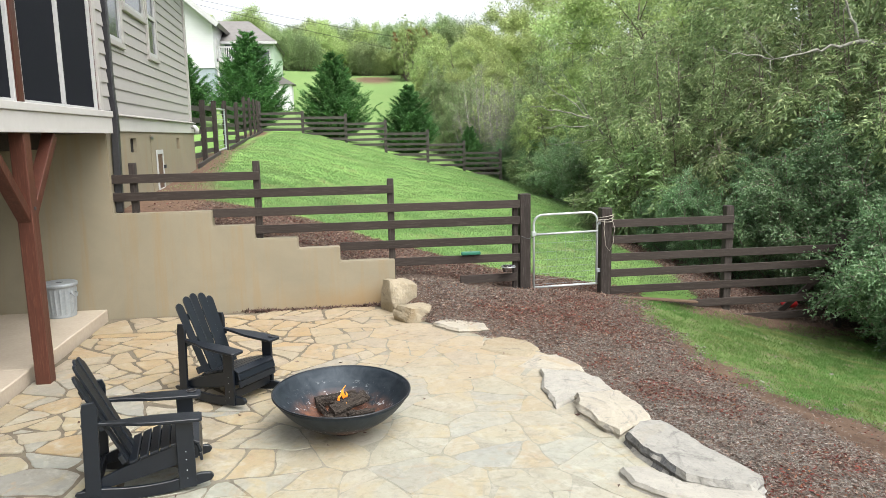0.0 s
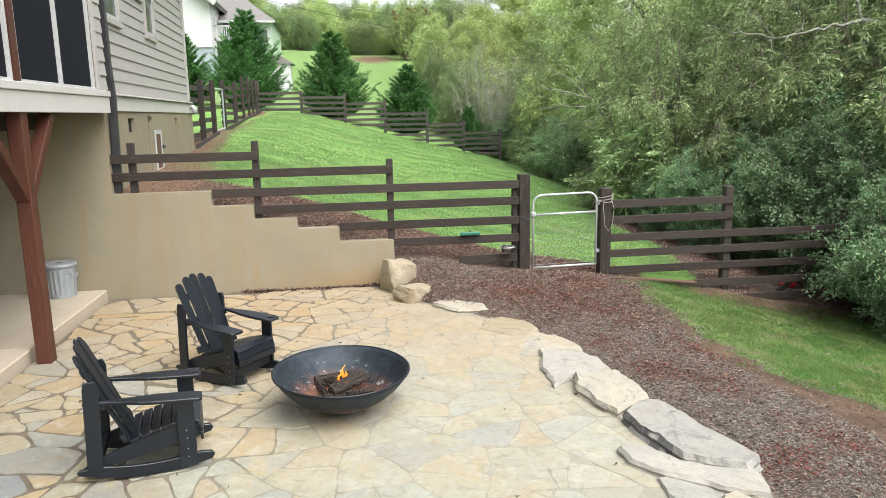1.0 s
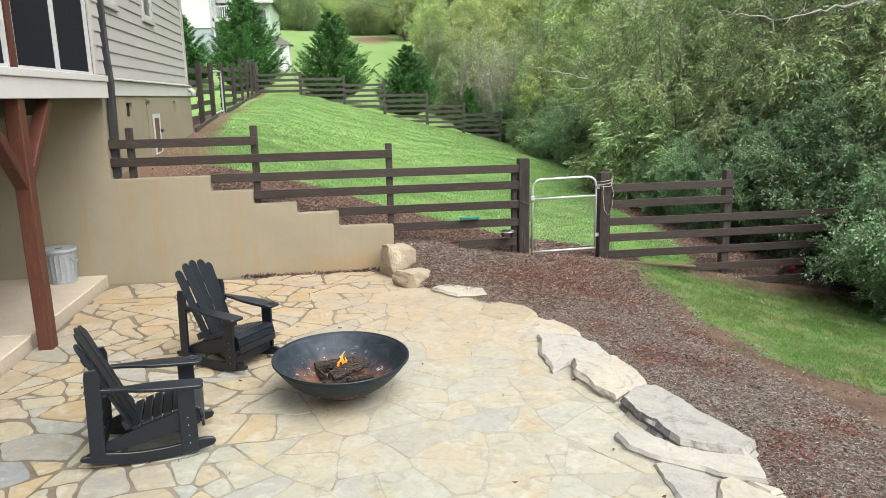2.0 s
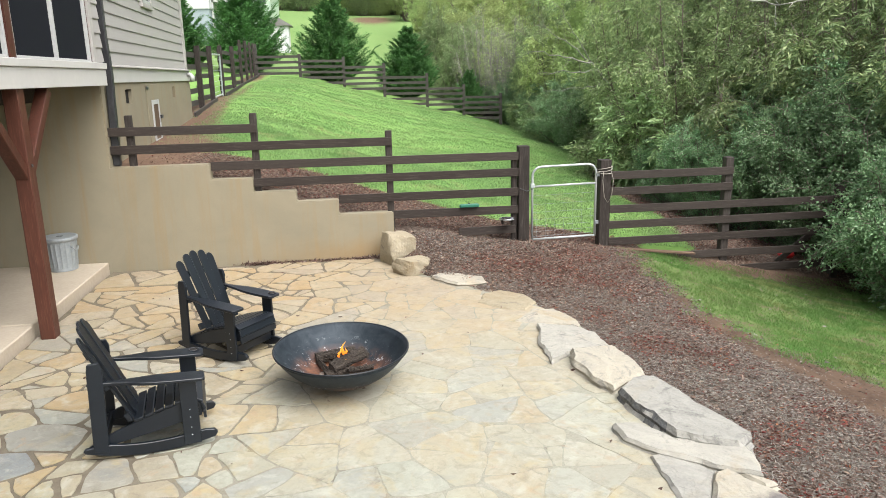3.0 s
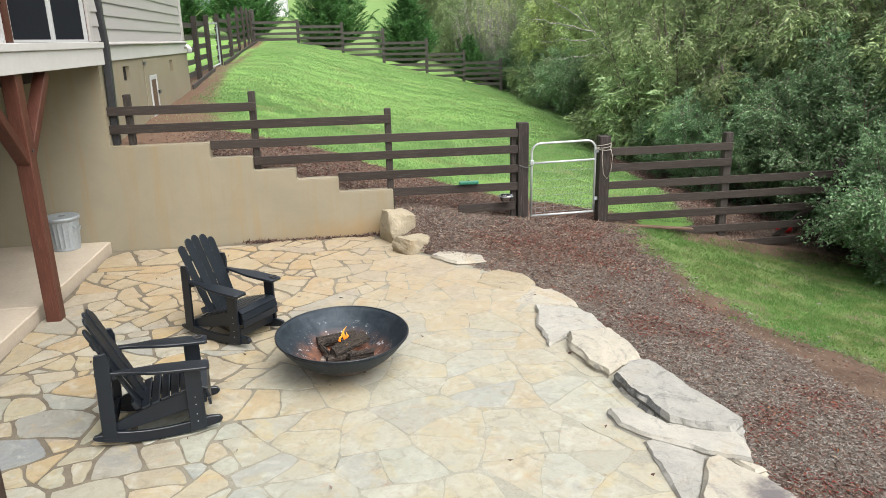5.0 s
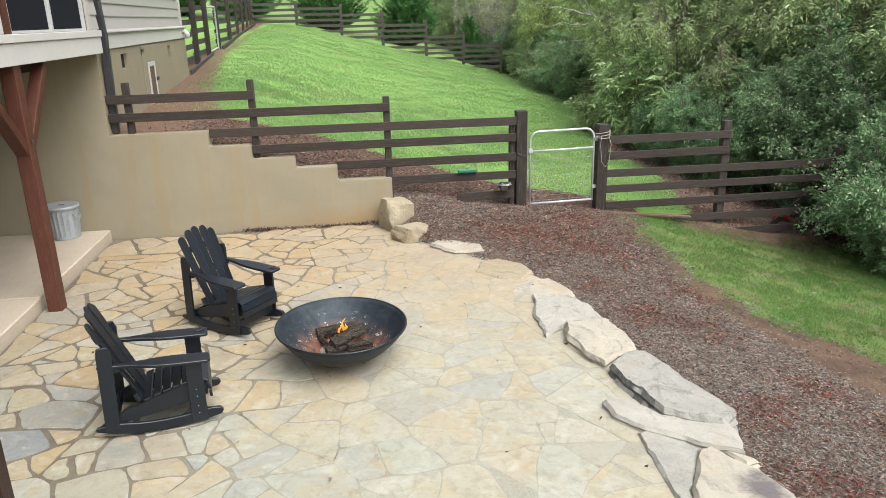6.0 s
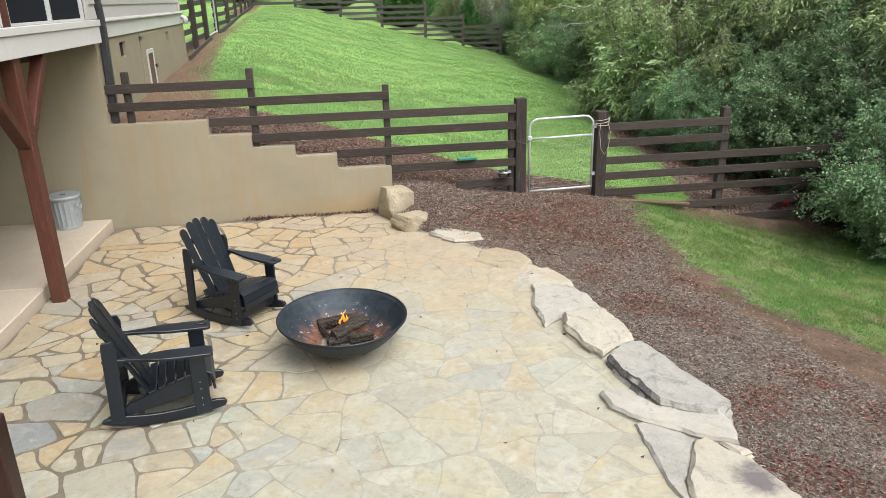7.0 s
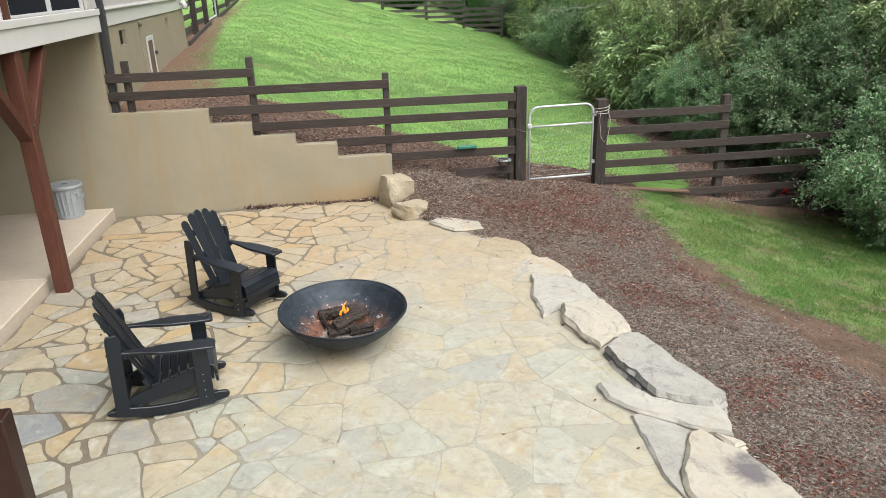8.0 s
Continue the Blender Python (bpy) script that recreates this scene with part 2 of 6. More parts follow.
def make_wood(name, c1, c2, c3, axis="x", rough=0.7):
    m = Nodes(name, rough, 0, 0.3)
    s = {"x": (0.6, 9, 9), "y": (9, 0.6, 9), "z": (9, 9, 0.6)}[axis]
    v = m.where(s)
    off = m.n.new("ShaderNodeVectorMath")
    off.operation = "ADD"
    m.l.new(v, off.inputs[0])
    sc = m.math("MULTIPLY", m.rand(), 40.0)
    m.l.new(sc, off.inputs[1])
    g, f = m.noise(off.outputs[0], 3.2, 6, 0.65, 0.7), m.noise(off.outputs[0], 11, 4)
    knots = m.noise(m.where((2.2, 2.2, 2.2)), 2.4, 2)
    c = m.mix(m.span(g, 0.3, 0.7), c1, c2)
    c = m.mix(m.span(f, 0.52, 0.72, 0, 0.7), c, c3)
    c = m.mix(m.span(knots, 0.64, 0.74, 0, 0.5), c, c1)
    c = m.mix(m.math("MULTIPLY", m.rand(), 0.25), c, c3)
    m.color(c)
    return m.bump(m.math("ADD", g, m.math("MULTIPLY", f, 0.4)), 0.35, 0.004).mat


MAT = dict(
    stucco=make_stucco(),
    stone=make_flagstone(),
    stone_rest=make_flagstone(True),
    rock=make_rock("weathered_sandstone", (0.37, 0.335, 0.265), (0.30, 0.28, 0.235), (0.34, 0.24, 0.12), (0.155, 0.15, 0.148)),
    grey_rock=make_rock("grey_fieldstone", (0.30, 0.29, 0.26), (0.215, 0.212, 0.198), (0.27, 0.235, 0.175), (0.10, 0.098, 0.096)),
    stained_rock=make_rock("violet_stained_sandstone", (0.36, 0.328, 0.262), (0.295, 0.276, 0.232), (0.33, 0.235, 0.125), (0.155, 0.15, 0.148), (2.58, 2.85, 0.04)),
    pale_rock=make_rock("pale_grey_sandstone", (0.345, 0.330, 0.288), (0.275, 0.265, 0.238), (0.30, 0.245, 0.165), (0.14, 0.138, 0.134)),
    ground=make_ground(),
    mortar=make_mortar(),
    concrete=grainy("worn_concrete", (0.365, 0.310, 0.238), (0.455, 0.392, 0.312), 24, 0.85, bump=0.25),
    fence=make_wood("dark_stained_board", (0.0190, 0.0135, 0.0112), (0.0370, 0.0275, 0.0230), (0.080, 0.066, 0.057)),
    fence_post=make_wood("dark_stained_post", (0.0151, 0.0112, 0.00946), (0.037, 0.0284, 0.0241), (0.0989, 0.0843, 0.0757), "z"),
    far_fence=make_wood("greyed_board", (0.033, 0.029, 0.026), (0.058, 0.051, 0.046), (0.092, 0.083, 0.075)),
    red_wood=make_wood("red_stained_timber", (0.0391, 0.0126, 0.00805), (0.0759, 0.023, 0.0144), (0.144, 0.0598, 0.0391), "z", 0.5),
    bare_board=make_wood("weathered_board", (0.070, 0.042, 0.028), (0.120, 0.074, 0.048), (0.190, 0.125, 0.085)),
    siding=grainy("painted_siding", (0.335, 0.316, 0.303), (0.38, 0.362, 0.349), 40, 0.6, bump=0.12, depth=0.002, stretch=(8, 0.5, 8)),
    trim=grainy("cream_trim_paint", (0.475, 0.460, 0.442), (0.545, 0.530, 0.512), 14, 0.5, bump=0.08, depth=0.002),
    frame_paint=grainy("greige_frame_paint", (0.37, 0.352, 0.335), (0.43, 0.41, 0.392), 14, 0.55, bump=0.08, depth=0.002),
    white=grainy("white_paint", (0.405, 0.405, 0.405), (0.473, 0.473, 0.473), 20, 0.45, bump=0.06, depth=0.002),
    pipe=grainy("dark_bronze_metal", (0.035, 0.035, 0.038), (0.06, 0.06, 0.065), 30, 0.4, 0.3, bump=0.08),
    screen=grainy("insect_screen", (0.009, 0.010, 0.014), (0.014, 0.015, 0.021), 300, 0.7, bump=0.2, depth=0.001, spec=0.08),
    black=grainy("black_painted_plastic_wood", (0.0030, 0.0050, 0.0084), (0.0056, 0.0092, 0.0148), 26, 0.38, bump=0.12, depth=0.002, stretch=(1, 6, 6), spec=0.5, rand=0.2),
    galv=grainy("galvanised_steel", (0.270, 0.300, 0.315), (0.400, 0.430, 0.445), 40, 0.58, 0.45, bump=0.12, depth=0.002),
    tube=grainy("galvanised_tube", (0.42, 0.45, 0.455), (0.54, 0.565, 0.565), 50, 0.4, 0.35, bump=0.08, depth=0.001),
    steel=grainy("polished_steel", (0.6, 0.6, 0.6), (0.72, 0.72, 0.72), 30, 0.2, 1.0, bump=0.05),
    char=grainy("charred_log", (0.0035, 0.003, 0.0027), (0.085, 0.066, 0.052), 30, 0.85, bump=1.0, depth=0.025, stretch=(0.5, 4, 4)),
    ochre_rock=make_rock("ochre_sandstone", (0.312, 0.269, 0.191), (0.254, 0.209, 0.136), (0.246, 0.168, 0.0819), (0.133, 0.113, 0.0858)),
    dark_rock=make_rock("broken_slate_face", (0.115, 0.118, 0.122), (0.075, 0.078, 0.082), (0.13, 0.115, 0.092), (0.035, 0.036, 0.038)),
    rope=grainy("pale_rope", (0.26, 0.235, 0.20), (0.40, 0.37, 0.32), 120, 0.9),
    green_plastic=grainy("green_plastic", (0.02, 0.12, 0.075), (0.03, 0.17, 0.11), 20, 0.4),
    red_plastic=grainy("red_plastic", (0.45, 0.015, 0.02), (0.55, 0.03, 0.03), 20, 0.4),
    bark=grainy("grey_bark", (0.10, 0.08, 0.062), (0.24, 0.205, 0.17), 26, 0.95, bump=0.9, depth=0.02, stretch=(3, 3, 0.7)),
    lichen=grainy("grey_lichen_bark", (0.12, 0.115, 0.095), (0.36, 0.36, 0.31), 16, 0.95, bump=0.9, depth=0.02),
    grey_twig=grainy("pale_grey_twigs", (0.20, 0.185, 0.165), (0.36, 0.34, 0.31), 20, 0.95, bump=0.5, depth=0.01),
    roof=grainy("asphalt_shingle", (0.13, 0.125, 0.12), (0.22, 0.21, 0.20), 20, 0.9, bump=0.5),
    far_white=grainy("far_white_siding", (0.50, 0.51, 0.51), (0.57, 0.58, 0.58), 12, 0.6, stretch=(0.2, 0.2, 6)),
    far_green=grainy("far_green_siding", (0.34, 0.44, 0.34), (0.42, 0.52, 0.41), 12, 0.6, stretch=(0.2, 0.2, 6)),
    far_grey=grainy("far_grey_block", (0.24, 0.29, 0.31), (0.31, 0.36, 0.38), 12, 0.8),
    glass=grainy("window_glass", (0.05, 0.06, 0.065), (0.09, 0.10, 0.11), 2, 0.08, bump=0.0, spec=0.8),
    # near-black colour that stands for the shade inside holes
    dark=grainy("hollow_shade", (0.012, 0.011, 0.010), (0.02, 0.018, 0.016), 10, 0.9),
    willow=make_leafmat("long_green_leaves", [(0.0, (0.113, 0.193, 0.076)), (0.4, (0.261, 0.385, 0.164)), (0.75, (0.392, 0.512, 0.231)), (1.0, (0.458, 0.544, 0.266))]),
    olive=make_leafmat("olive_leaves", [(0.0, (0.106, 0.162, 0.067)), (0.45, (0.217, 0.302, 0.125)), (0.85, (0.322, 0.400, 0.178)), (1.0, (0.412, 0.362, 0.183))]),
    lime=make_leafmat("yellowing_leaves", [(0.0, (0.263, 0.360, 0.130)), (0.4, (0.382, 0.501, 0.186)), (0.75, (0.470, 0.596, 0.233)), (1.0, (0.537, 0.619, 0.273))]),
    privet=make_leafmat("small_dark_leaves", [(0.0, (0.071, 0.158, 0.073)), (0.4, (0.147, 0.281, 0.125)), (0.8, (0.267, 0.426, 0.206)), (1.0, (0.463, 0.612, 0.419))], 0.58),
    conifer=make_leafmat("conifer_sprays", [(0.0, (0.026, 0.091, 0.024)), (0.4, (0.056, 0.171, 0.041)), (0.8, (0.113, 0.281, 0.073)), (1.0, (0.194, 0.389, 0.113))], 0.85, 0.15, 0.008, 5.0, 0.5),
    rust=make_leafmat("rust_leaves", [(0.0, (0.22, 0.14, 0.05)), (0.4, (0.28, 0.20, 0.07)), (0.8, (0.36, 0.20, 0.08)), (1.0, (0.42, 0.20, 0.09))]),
    grass=make_grass("grass_blades", (0.160, 0.292, 0.098), (0.235, 0.378, 0.150), (0.295, 0.440, 0.212), (0.390, 0.385, 0.205), 0.54),
    lush=make_grass("lush_grass_blades", (0.094, 0.188, 0.046), (0.132, 0.278, 0.070), (0.220, 0.360, 0.106), (0.340, 0.340, 0.145), 0.525),
    dark_red=make_wood("dark_red_timber", (0.016, 0.007, 0.005), (0.030, 0.012, 0.009), (0.055, 0.022, 0.016), "z", 0.45),
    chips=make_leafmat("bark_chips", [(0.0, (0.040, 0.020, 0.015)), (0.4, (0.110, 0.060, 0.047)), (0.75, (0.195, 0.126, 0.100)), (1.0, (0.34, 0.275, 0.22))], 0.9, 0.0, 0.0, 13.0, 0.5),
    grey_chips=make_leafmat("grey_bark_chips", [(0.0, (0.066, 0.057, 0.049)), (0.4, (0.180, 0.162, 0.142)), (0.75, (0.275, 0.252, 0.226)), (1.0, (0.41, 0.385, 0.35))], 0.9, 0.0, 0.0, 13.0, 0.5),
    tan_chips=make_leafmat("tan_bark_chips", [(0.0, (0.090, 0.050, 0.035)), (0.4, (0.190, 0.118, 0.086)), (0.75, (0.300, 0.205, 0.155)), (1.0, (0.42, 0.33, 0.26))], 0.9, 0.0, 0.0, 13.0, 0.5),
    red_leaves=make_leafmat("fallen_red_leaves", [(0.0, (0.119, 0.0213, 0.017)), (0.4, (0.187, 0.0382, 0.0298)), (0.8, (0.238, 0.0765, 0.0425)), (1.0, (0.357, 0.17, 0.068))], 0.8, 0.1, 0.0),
)


# ---------------------------------------------------------------- mesh helpers
def part(name, bm, material, parent=None, label="", smooth=False):
    """Links a bmesh (or a finished mesh) as one object under its thing."""
    if isinstance(bm, bmesh.types.BMesh):
        me = bpy.data.meshes.new(name)
        bm.to_mesh(me)
        bm.free()
    else:
        me = bm
    if material is not None and not me.materials:
        me.materials.append(material)
    if smooth:
        me.polygons.foreach_set("use_smooth", [True] * len(me.polygons))
    ob = new(name, me)
    if parent is not None:
        ob.parent = parent
    if label:
        ob["label"] = label
    return ob


def thing(name, label, category, at=(0, 0, 0), rz=0.0, group="", kind=""):
    e = new(name)
    e.empty_display_size = 0.1
    e.matrix_basis = pose(*at, 0, 0, rz)
    return tagged(e, label, category, group, kind)


def box(bm, lo, hi, bevel=0.0, m=None):
    """A box between two corners; bevelled edges; m moves it."""
    r = bmesh.ops.create_cube(bm, size=1.0)
    vs = r["verts"]
    for v in vs:
        v.co = Vector([(lo[i] + hi[i]) / 2 + v.co[i] * (hi[i] - lo[i]) for i in range(3)])
    if bevel:
        es = list({e for v in vs for e in v.link_edges})
        b = bmesh.ops.bevel(bm, geom=es, offset=bevel, segments=1, affect="EDGES", profile=0.5)
        vs = list({v for f in b["faces"] for v in f.verts} | {v for v in vs if v.is_valid})
    if m is not None:
        bmesh.ops.transform(bm, matrix=m, verts=vs)
    return vs


def boxed(lo, hi, bevel=0.0, m=None):
    bm = bmesh.new()
    box(bm, lo, hi, bevel, m)
    return bm


def beam(p, q, w, h, bevel=0.0):
    """A squared timber from p to q, w wide and h deep."""
    p, q = Vector(p), Vector(q)
    d = q - p
    m = Matrix.Translation(p) @ d.to_track_quat("X", "Z").to_matrix().to_4x4()
    return boxed((0, -w / 2, -h / 2), (d.length, w / 2, h / 2), bevel, m)


def prism(outline, depth, m=None, bevel=0.0):
    """A plate: an outline in x and z, pushed to +-depth / 2 along y."""
    bm = bmesh.new()
    a = [bm.verts.new((x, -depth / 2, z)) for x, z in outline]
    b = [bm.verts.new((x, depth / 2, z)) for x, z in outline]
    n = len(a)
    bm.faces.new(a)
    bm.faces.new(b[::-1])
    for i in range(n):
        j = (i + 1) % n
        bm.faces.new((a[j], a[i], b[i], b[j]))
    bmesh.ops.recalc_face_normals(bm, faces=bm.faces)
    if bevel:
        bmesh.ops.bevel(bm, geom=[e for e in bm.edges if e.calc_face_angle(0) > 0.6], offset=bevel, segments=1, affect="EDGES")
    if m is not None:
        bmesh.ops.transform(bm, matrix=m, verts=bm.verts)
    return bm


def tube(bm, pts, radii, sides=8, caps=True):
    """A round pipe or limb along points."""
    pts = [Vector(p) for p in pts]
    rings = []
    ref = Vector((0.31, 0.17, 0.93))
    for i, p in enumerate(pts):
        d = (pts[min(i + 1, len(pts) - 1)] - pts[max(i - 1, 0)]).normalized()
        u = d.cross(ref)
        if u.length < 0.05:
            u = d.cross(Vector((1, 0, 0)))
        u.normalize()
        w = d.cross(u)
        r = radii[i] if isinstance(radii, (list, tuple)) else radii
        rings.append([bm.verts.new(p + (u * math.cos(k * math.tau / sides) + w * math.sin(k * math.tau / sides)) * r) for k in range(sides)])
    for a, b in zip(rings, rings[1:]):
        for k in range(sides):
            bm.faces.new((a[k], a[(k + 1) % sides], b[(k + 1) % sides], b[k]))
    if caps:
        bm.faces.new(rings[0][::-1])
        bm.faces.new(rings[-1])
    return bm


def lathe(profile, steps=40, closed=False):
    """A turned shape from (radius, height) pairs."""
    bm = bmesh.new()
    rings = []
    for r, z in profile:
        rings.append([bm.verts.new((r * math.cos(k * math.tau / steps), r * math.sin(k * math.tau / steps), z)) for k in range(steps)])
    pairs = list(zip(rings, rings[1:])) + ([(rings[-1], rings[0])] if closed else [])
    for a, b in pairs:
        for k in range(steps):
            bm.faces.new((a[k], a[(k + 1) % steps], b[(k + 1) % steps], b[k]))
    if not closed:
        bm.faces.new(rings[0][::-1])
        bm.faces.new(rings[-1])
    bmesh.ops.recalc_face_normals(bm, faces=bm.faces)
    return bm


def knots(pairs, v):
    """Smooth height along a row of (place, height)."""
    xs, zs = [p[0] for p in pairs], [p[1] for p in pairs]
    v = np.asarray(v, float)
    i = np.clip(np.searchsorted(xs, v) - 1, 0, len(xs) - 2)
    xs, zs = np.array(xs), np.array(zs)
    sl = np.gradient(zs, xs)
    h = xs[i + 1] - xs[i]
    t = np.clip((v - xs[i]) / h, 0, 1)
    return ((2 * t**3 - 3 * t**2 + 1) * zs[i] + (t**3 - 2 * t**2 + t) * h * sl[i] + (3 * t**2 - 2 * t**3) * zs[i + 1] + (t**3 - t**2) * h * sl[i + 1])


def smooth01(v, a, b):
    t = np.clip((np.asarray(v, float) - a) / (b - a), 0, 1)
    return t * t * (3 - 2 * t)


def wavy(x, y, f, seed=0.0):
    """A cheap rolling noise, -1 to 1."""
    return (np.sin(x * f * 1.3 + 1.7 * np.sin(y * f * 0.9 + seed) + seed) + np.sin(y * f * 1.1 + 1.3 * np.sin(x * f * 0.7 + 2 * seed) + 2.1)) / 2


# ---------------------------------------------------------------- the lie of the land
def terrace_edge(y):
    """The terrace's border on the side of the mulch bed."""
    return knots([(-4, 2.2), (2.5, 2.25), (3.6, 2.45), (5.0, 2.45), (6.0, 2.45), (6.9, 2.15), (7.7, 1.62), (8.5, 1.0), (9.4, 0.6)], y)


def lawn_edge(y):
    return knots([(-4, 6.3), (2.0, 6.3), (3.4, 5.7), (4.9, 5.15), (5.4, 4.88), (5.9, 4.54), (6.5, 4.34), (7.3, 4.24), (8.2, 4.10), (9.4, 4.35)], y) + 0.07 * np.sin(np.asarray(y) * 5) + 0.05 * np.sin(np.asarray(y) * 13.0 + 1.0) + 0.03 * np.sin(np.asarray(y) * 31.0)


def height(x, y):
    """The ground's height at a place."""
    x, y = np.asarray(x, float), np.asarray(y, float)
    near = knots([(-40, 1.7), (-4, 1.5), (-2.5, 1.33), (-1.2, 1.10), (0.8, 0.46), (2.7, 0.10), (3.9, -0.06), (6, -0.27), (9, -0.95), (15, -1.7), (60, -2.0)], x)
    far = knots([(-60, 4.2), (-4, 2.6), (-1.8, 2.45), (0.5, 1.9), (2.6, 1.38), (4.85, 0.8), (6.9, 0.25), (8.9, -0.32), (14, -1.6), (60, -2.0)], x)
    s = np.clip((y - 9.5) / 29.5, 0, 1)
    back = near * (1 - s) + far * s
    front = knots([(-40, -0.12), (1.0, -0.10), (2.4, -0.10), (3.4, -0.16), (4.9, -0.42), (7, -0.75), (12, -1.5), (60, -2.2)], x)
    # towards the gate the path climbs a little
    front = front + 0.22 * smooth01(y, 6.2, 9.4) * smooth01(x, 0.6, 1.6) * (1 - smooth01(x, 4.2, 7.0)) + 0.24 * smooth01(y, 7.9, 9.4) * np.exp(-((x - 1.1) / 0.7) ** 2)
    w = smooth01(y, 9.2, 9.75)
    w = np.where(x < 0.84, (y > 9.45).astype(float), w)
    z = front * (1 - w) + back * w
    # the hill beyond the far fence
    z = z + smooth01(y, 46, 92) * np.maximum(0, 1.9 - far) * smooth01(x, 0.3, 2.0)
    z = z + smooth01(y, 37, 118) * 9.6 * (1 - 0.6 * smooth01(x, 12, 50))
    return z + 0.012 * wavy(x, y, 3.1, 1.0) * (y > 9.5) + 0.04 * wavy(x, y, 0.6, 3.0) * smooth01(y, 12, 20)


def bed(x, y):
    """How far a place is bark mulch (1) or lawn (0)."""
    x, y = np.asarray(x, float), np.asarray(y, float)
    front = smooth01(lawn_edge(y) - x, -0.25, 0.20) * (y < 9.55) * smooth01(x, -3.6, -3.0) * smooth01(y, -5.0, -4.0)
    strip = smooth01(knots([(-4, 11.2), (-1.2, 11.6), (0.6, 11.8), (1.8, 11.2), (2.6, 10.75), (3.4, 10.55), (4.2, 10.3), (5.0, 9.7), (6, 9.2), (9, 9.0)], x) - y, -0.2, 0.2) * (y >= 9.3) * (x < 4.6)
    woods = smooth01(x - knots([(9.2, 5.3), (10.5, 5.6), (12, 6.0), (15, 6.0), (17.5, 6.5), (22, 7.8), (27, 9.0), (32, 10.1), (38, 10.0), (60, 10.5)], y), -0.2, 0.3) * (y > 9.4) * (y < 50)
    return np.clip(front + strip + woods, 0, 1)


def bare(x, y):
    """How far a place is bare reddish soil."""
    x, y = np.asarray(x, float), np.asarray(y, float)
    house = smooth01(knots([(9, -2.0), (13, -2.2), (17, -2.55), (22, -2.95), (30, -3.2), (40, -3.5)], y) - x, -0.55, 0.5) * (y > 9.6) * (y < 40) * smooth01(x + 3.42 + 0.037 * (y - 16.2), -0.12, 0.12)
    inner = knots([(-4, 4.6), (2.0, 4.5), (4.0, 4.42), (4.7, 4.28), (5.7, 4.06), (6.5, 3.98), (7.3, 3.98), (8.2, 4.05), (9.4, 4.3)], y)
    path = smooth01(x - inner + 0.10 * wavy(x, y, 7.0, 2.0), -0.15, 0.28) * smooth01(lawn_edge(y) - x, -0.10, 0.12) * smooth01(8.2 - y, 0, 0.8)
    foot = np.exp(-((y - 9.2) / 0.33) ** 2) * smooth01(x, 4.5, 5.3)
    worn = 0.30 * np.exp(-((x - 3.0) / 1.6) ** 2 - ((y - 11.0) / 1.5) ** 2) + 0.42 * np.exp(-((x - 4.55) / 0.35) ** 2 - ((y - 7.0) / 0.55) ** 2) + 0.35 * np.exp(-((x - 5.3) / 0.7) ** 2 - ((y - 7.9) / 0.5) ** 2)
    worn = worn + 0.42 * np.exp(-((x + 1.7) / 0.8) ** 2 - ((y - 12.4) / 1.7) ** 2) + 0.28 * np.exp(-((x - 1.6) / 0.8) ** 2 - ((y - 13.2) / 0.8) ** 2)
    dry = worn + 0.8 * np.exp(-((x - 4.5) / 4.0) ** 2 - ((y - 92) / 7.0) ** 2)
    rim = 0.62 * np.exp(-((x - terrace_edge(np.clip(y, -4, 9.4)) - 0.22) / 0.24) ** 2) * smooth01(y, 5.4, 6.6) * (y < 9.3) * (0.55 + 0.45 * wavy(x, y, 5.0, 1.5))
    return np.clip(house + path + foot + dry + rim, 0, 1)


def build_ground():
    def cuts(*spans):
        out = []
        for a, b, step in spans:
            out += list(np.arange(a, b, step))
        return np.array(out)
    xs = cuts((-400, -60, 40), (-60, -12, 6), (-12, -3, 0.8), (-3, 9, 0.1), (9, 16, 0.5), (16, 60, 4), (60, 440, 40))
    ys = cuts((-400, -60, 40), (-60, -8, 6), (-8, 1, 0.5), (1, 9, 0.12), (9, 10.2, 0.04), (10.2, 20, 0.15), (20, 46, 0.6), (46, 130, 4), (130, 900, 60))
    gx, gy = np.meshgrid(xs, ys)
    z = height(gx, gy)
    # the terrace, the slab and the house stand in the ground
    z = np.where((gy < 9.5) & (gx < terrace_edge(np.clip(gy, -4, 9.4))), -0.14, z)
    n, k = gx.shape
    co = np.stack([gx, gy, z], -1).reshape(-1, 3)
    idx = np.arange(n * k).reshape(n, k)
    quads = np.stack([idx[:-1, :-1], idx[:-1, 1:], idx[1:, 1:], idx[1:, :-1]], -1).reshape(-1, 4)
    me = bpy.data.meshes.new("ground")
    me.from_pydata(co.tolist(), [], quads.tolist())
    for name, f in (("mulch", bed), ("soil", bare), ("lush", lambda x, y: (y < 9.5).astype(float)), ("field", lambda x, y: smooth01(y, 39.5, 46))):
        a = me.attributes.new(name, "FLOAT", "POINT")
        a.data.foreach_set("value", f(gx, gy).astype(np.float32).ravel())
    me.update()
    tagged(part("ground", me, MAT["ground"], smooth=True), "sloping green lawn with bark mulch beds and bare soil", "ground", kind="structure")


build_ground()


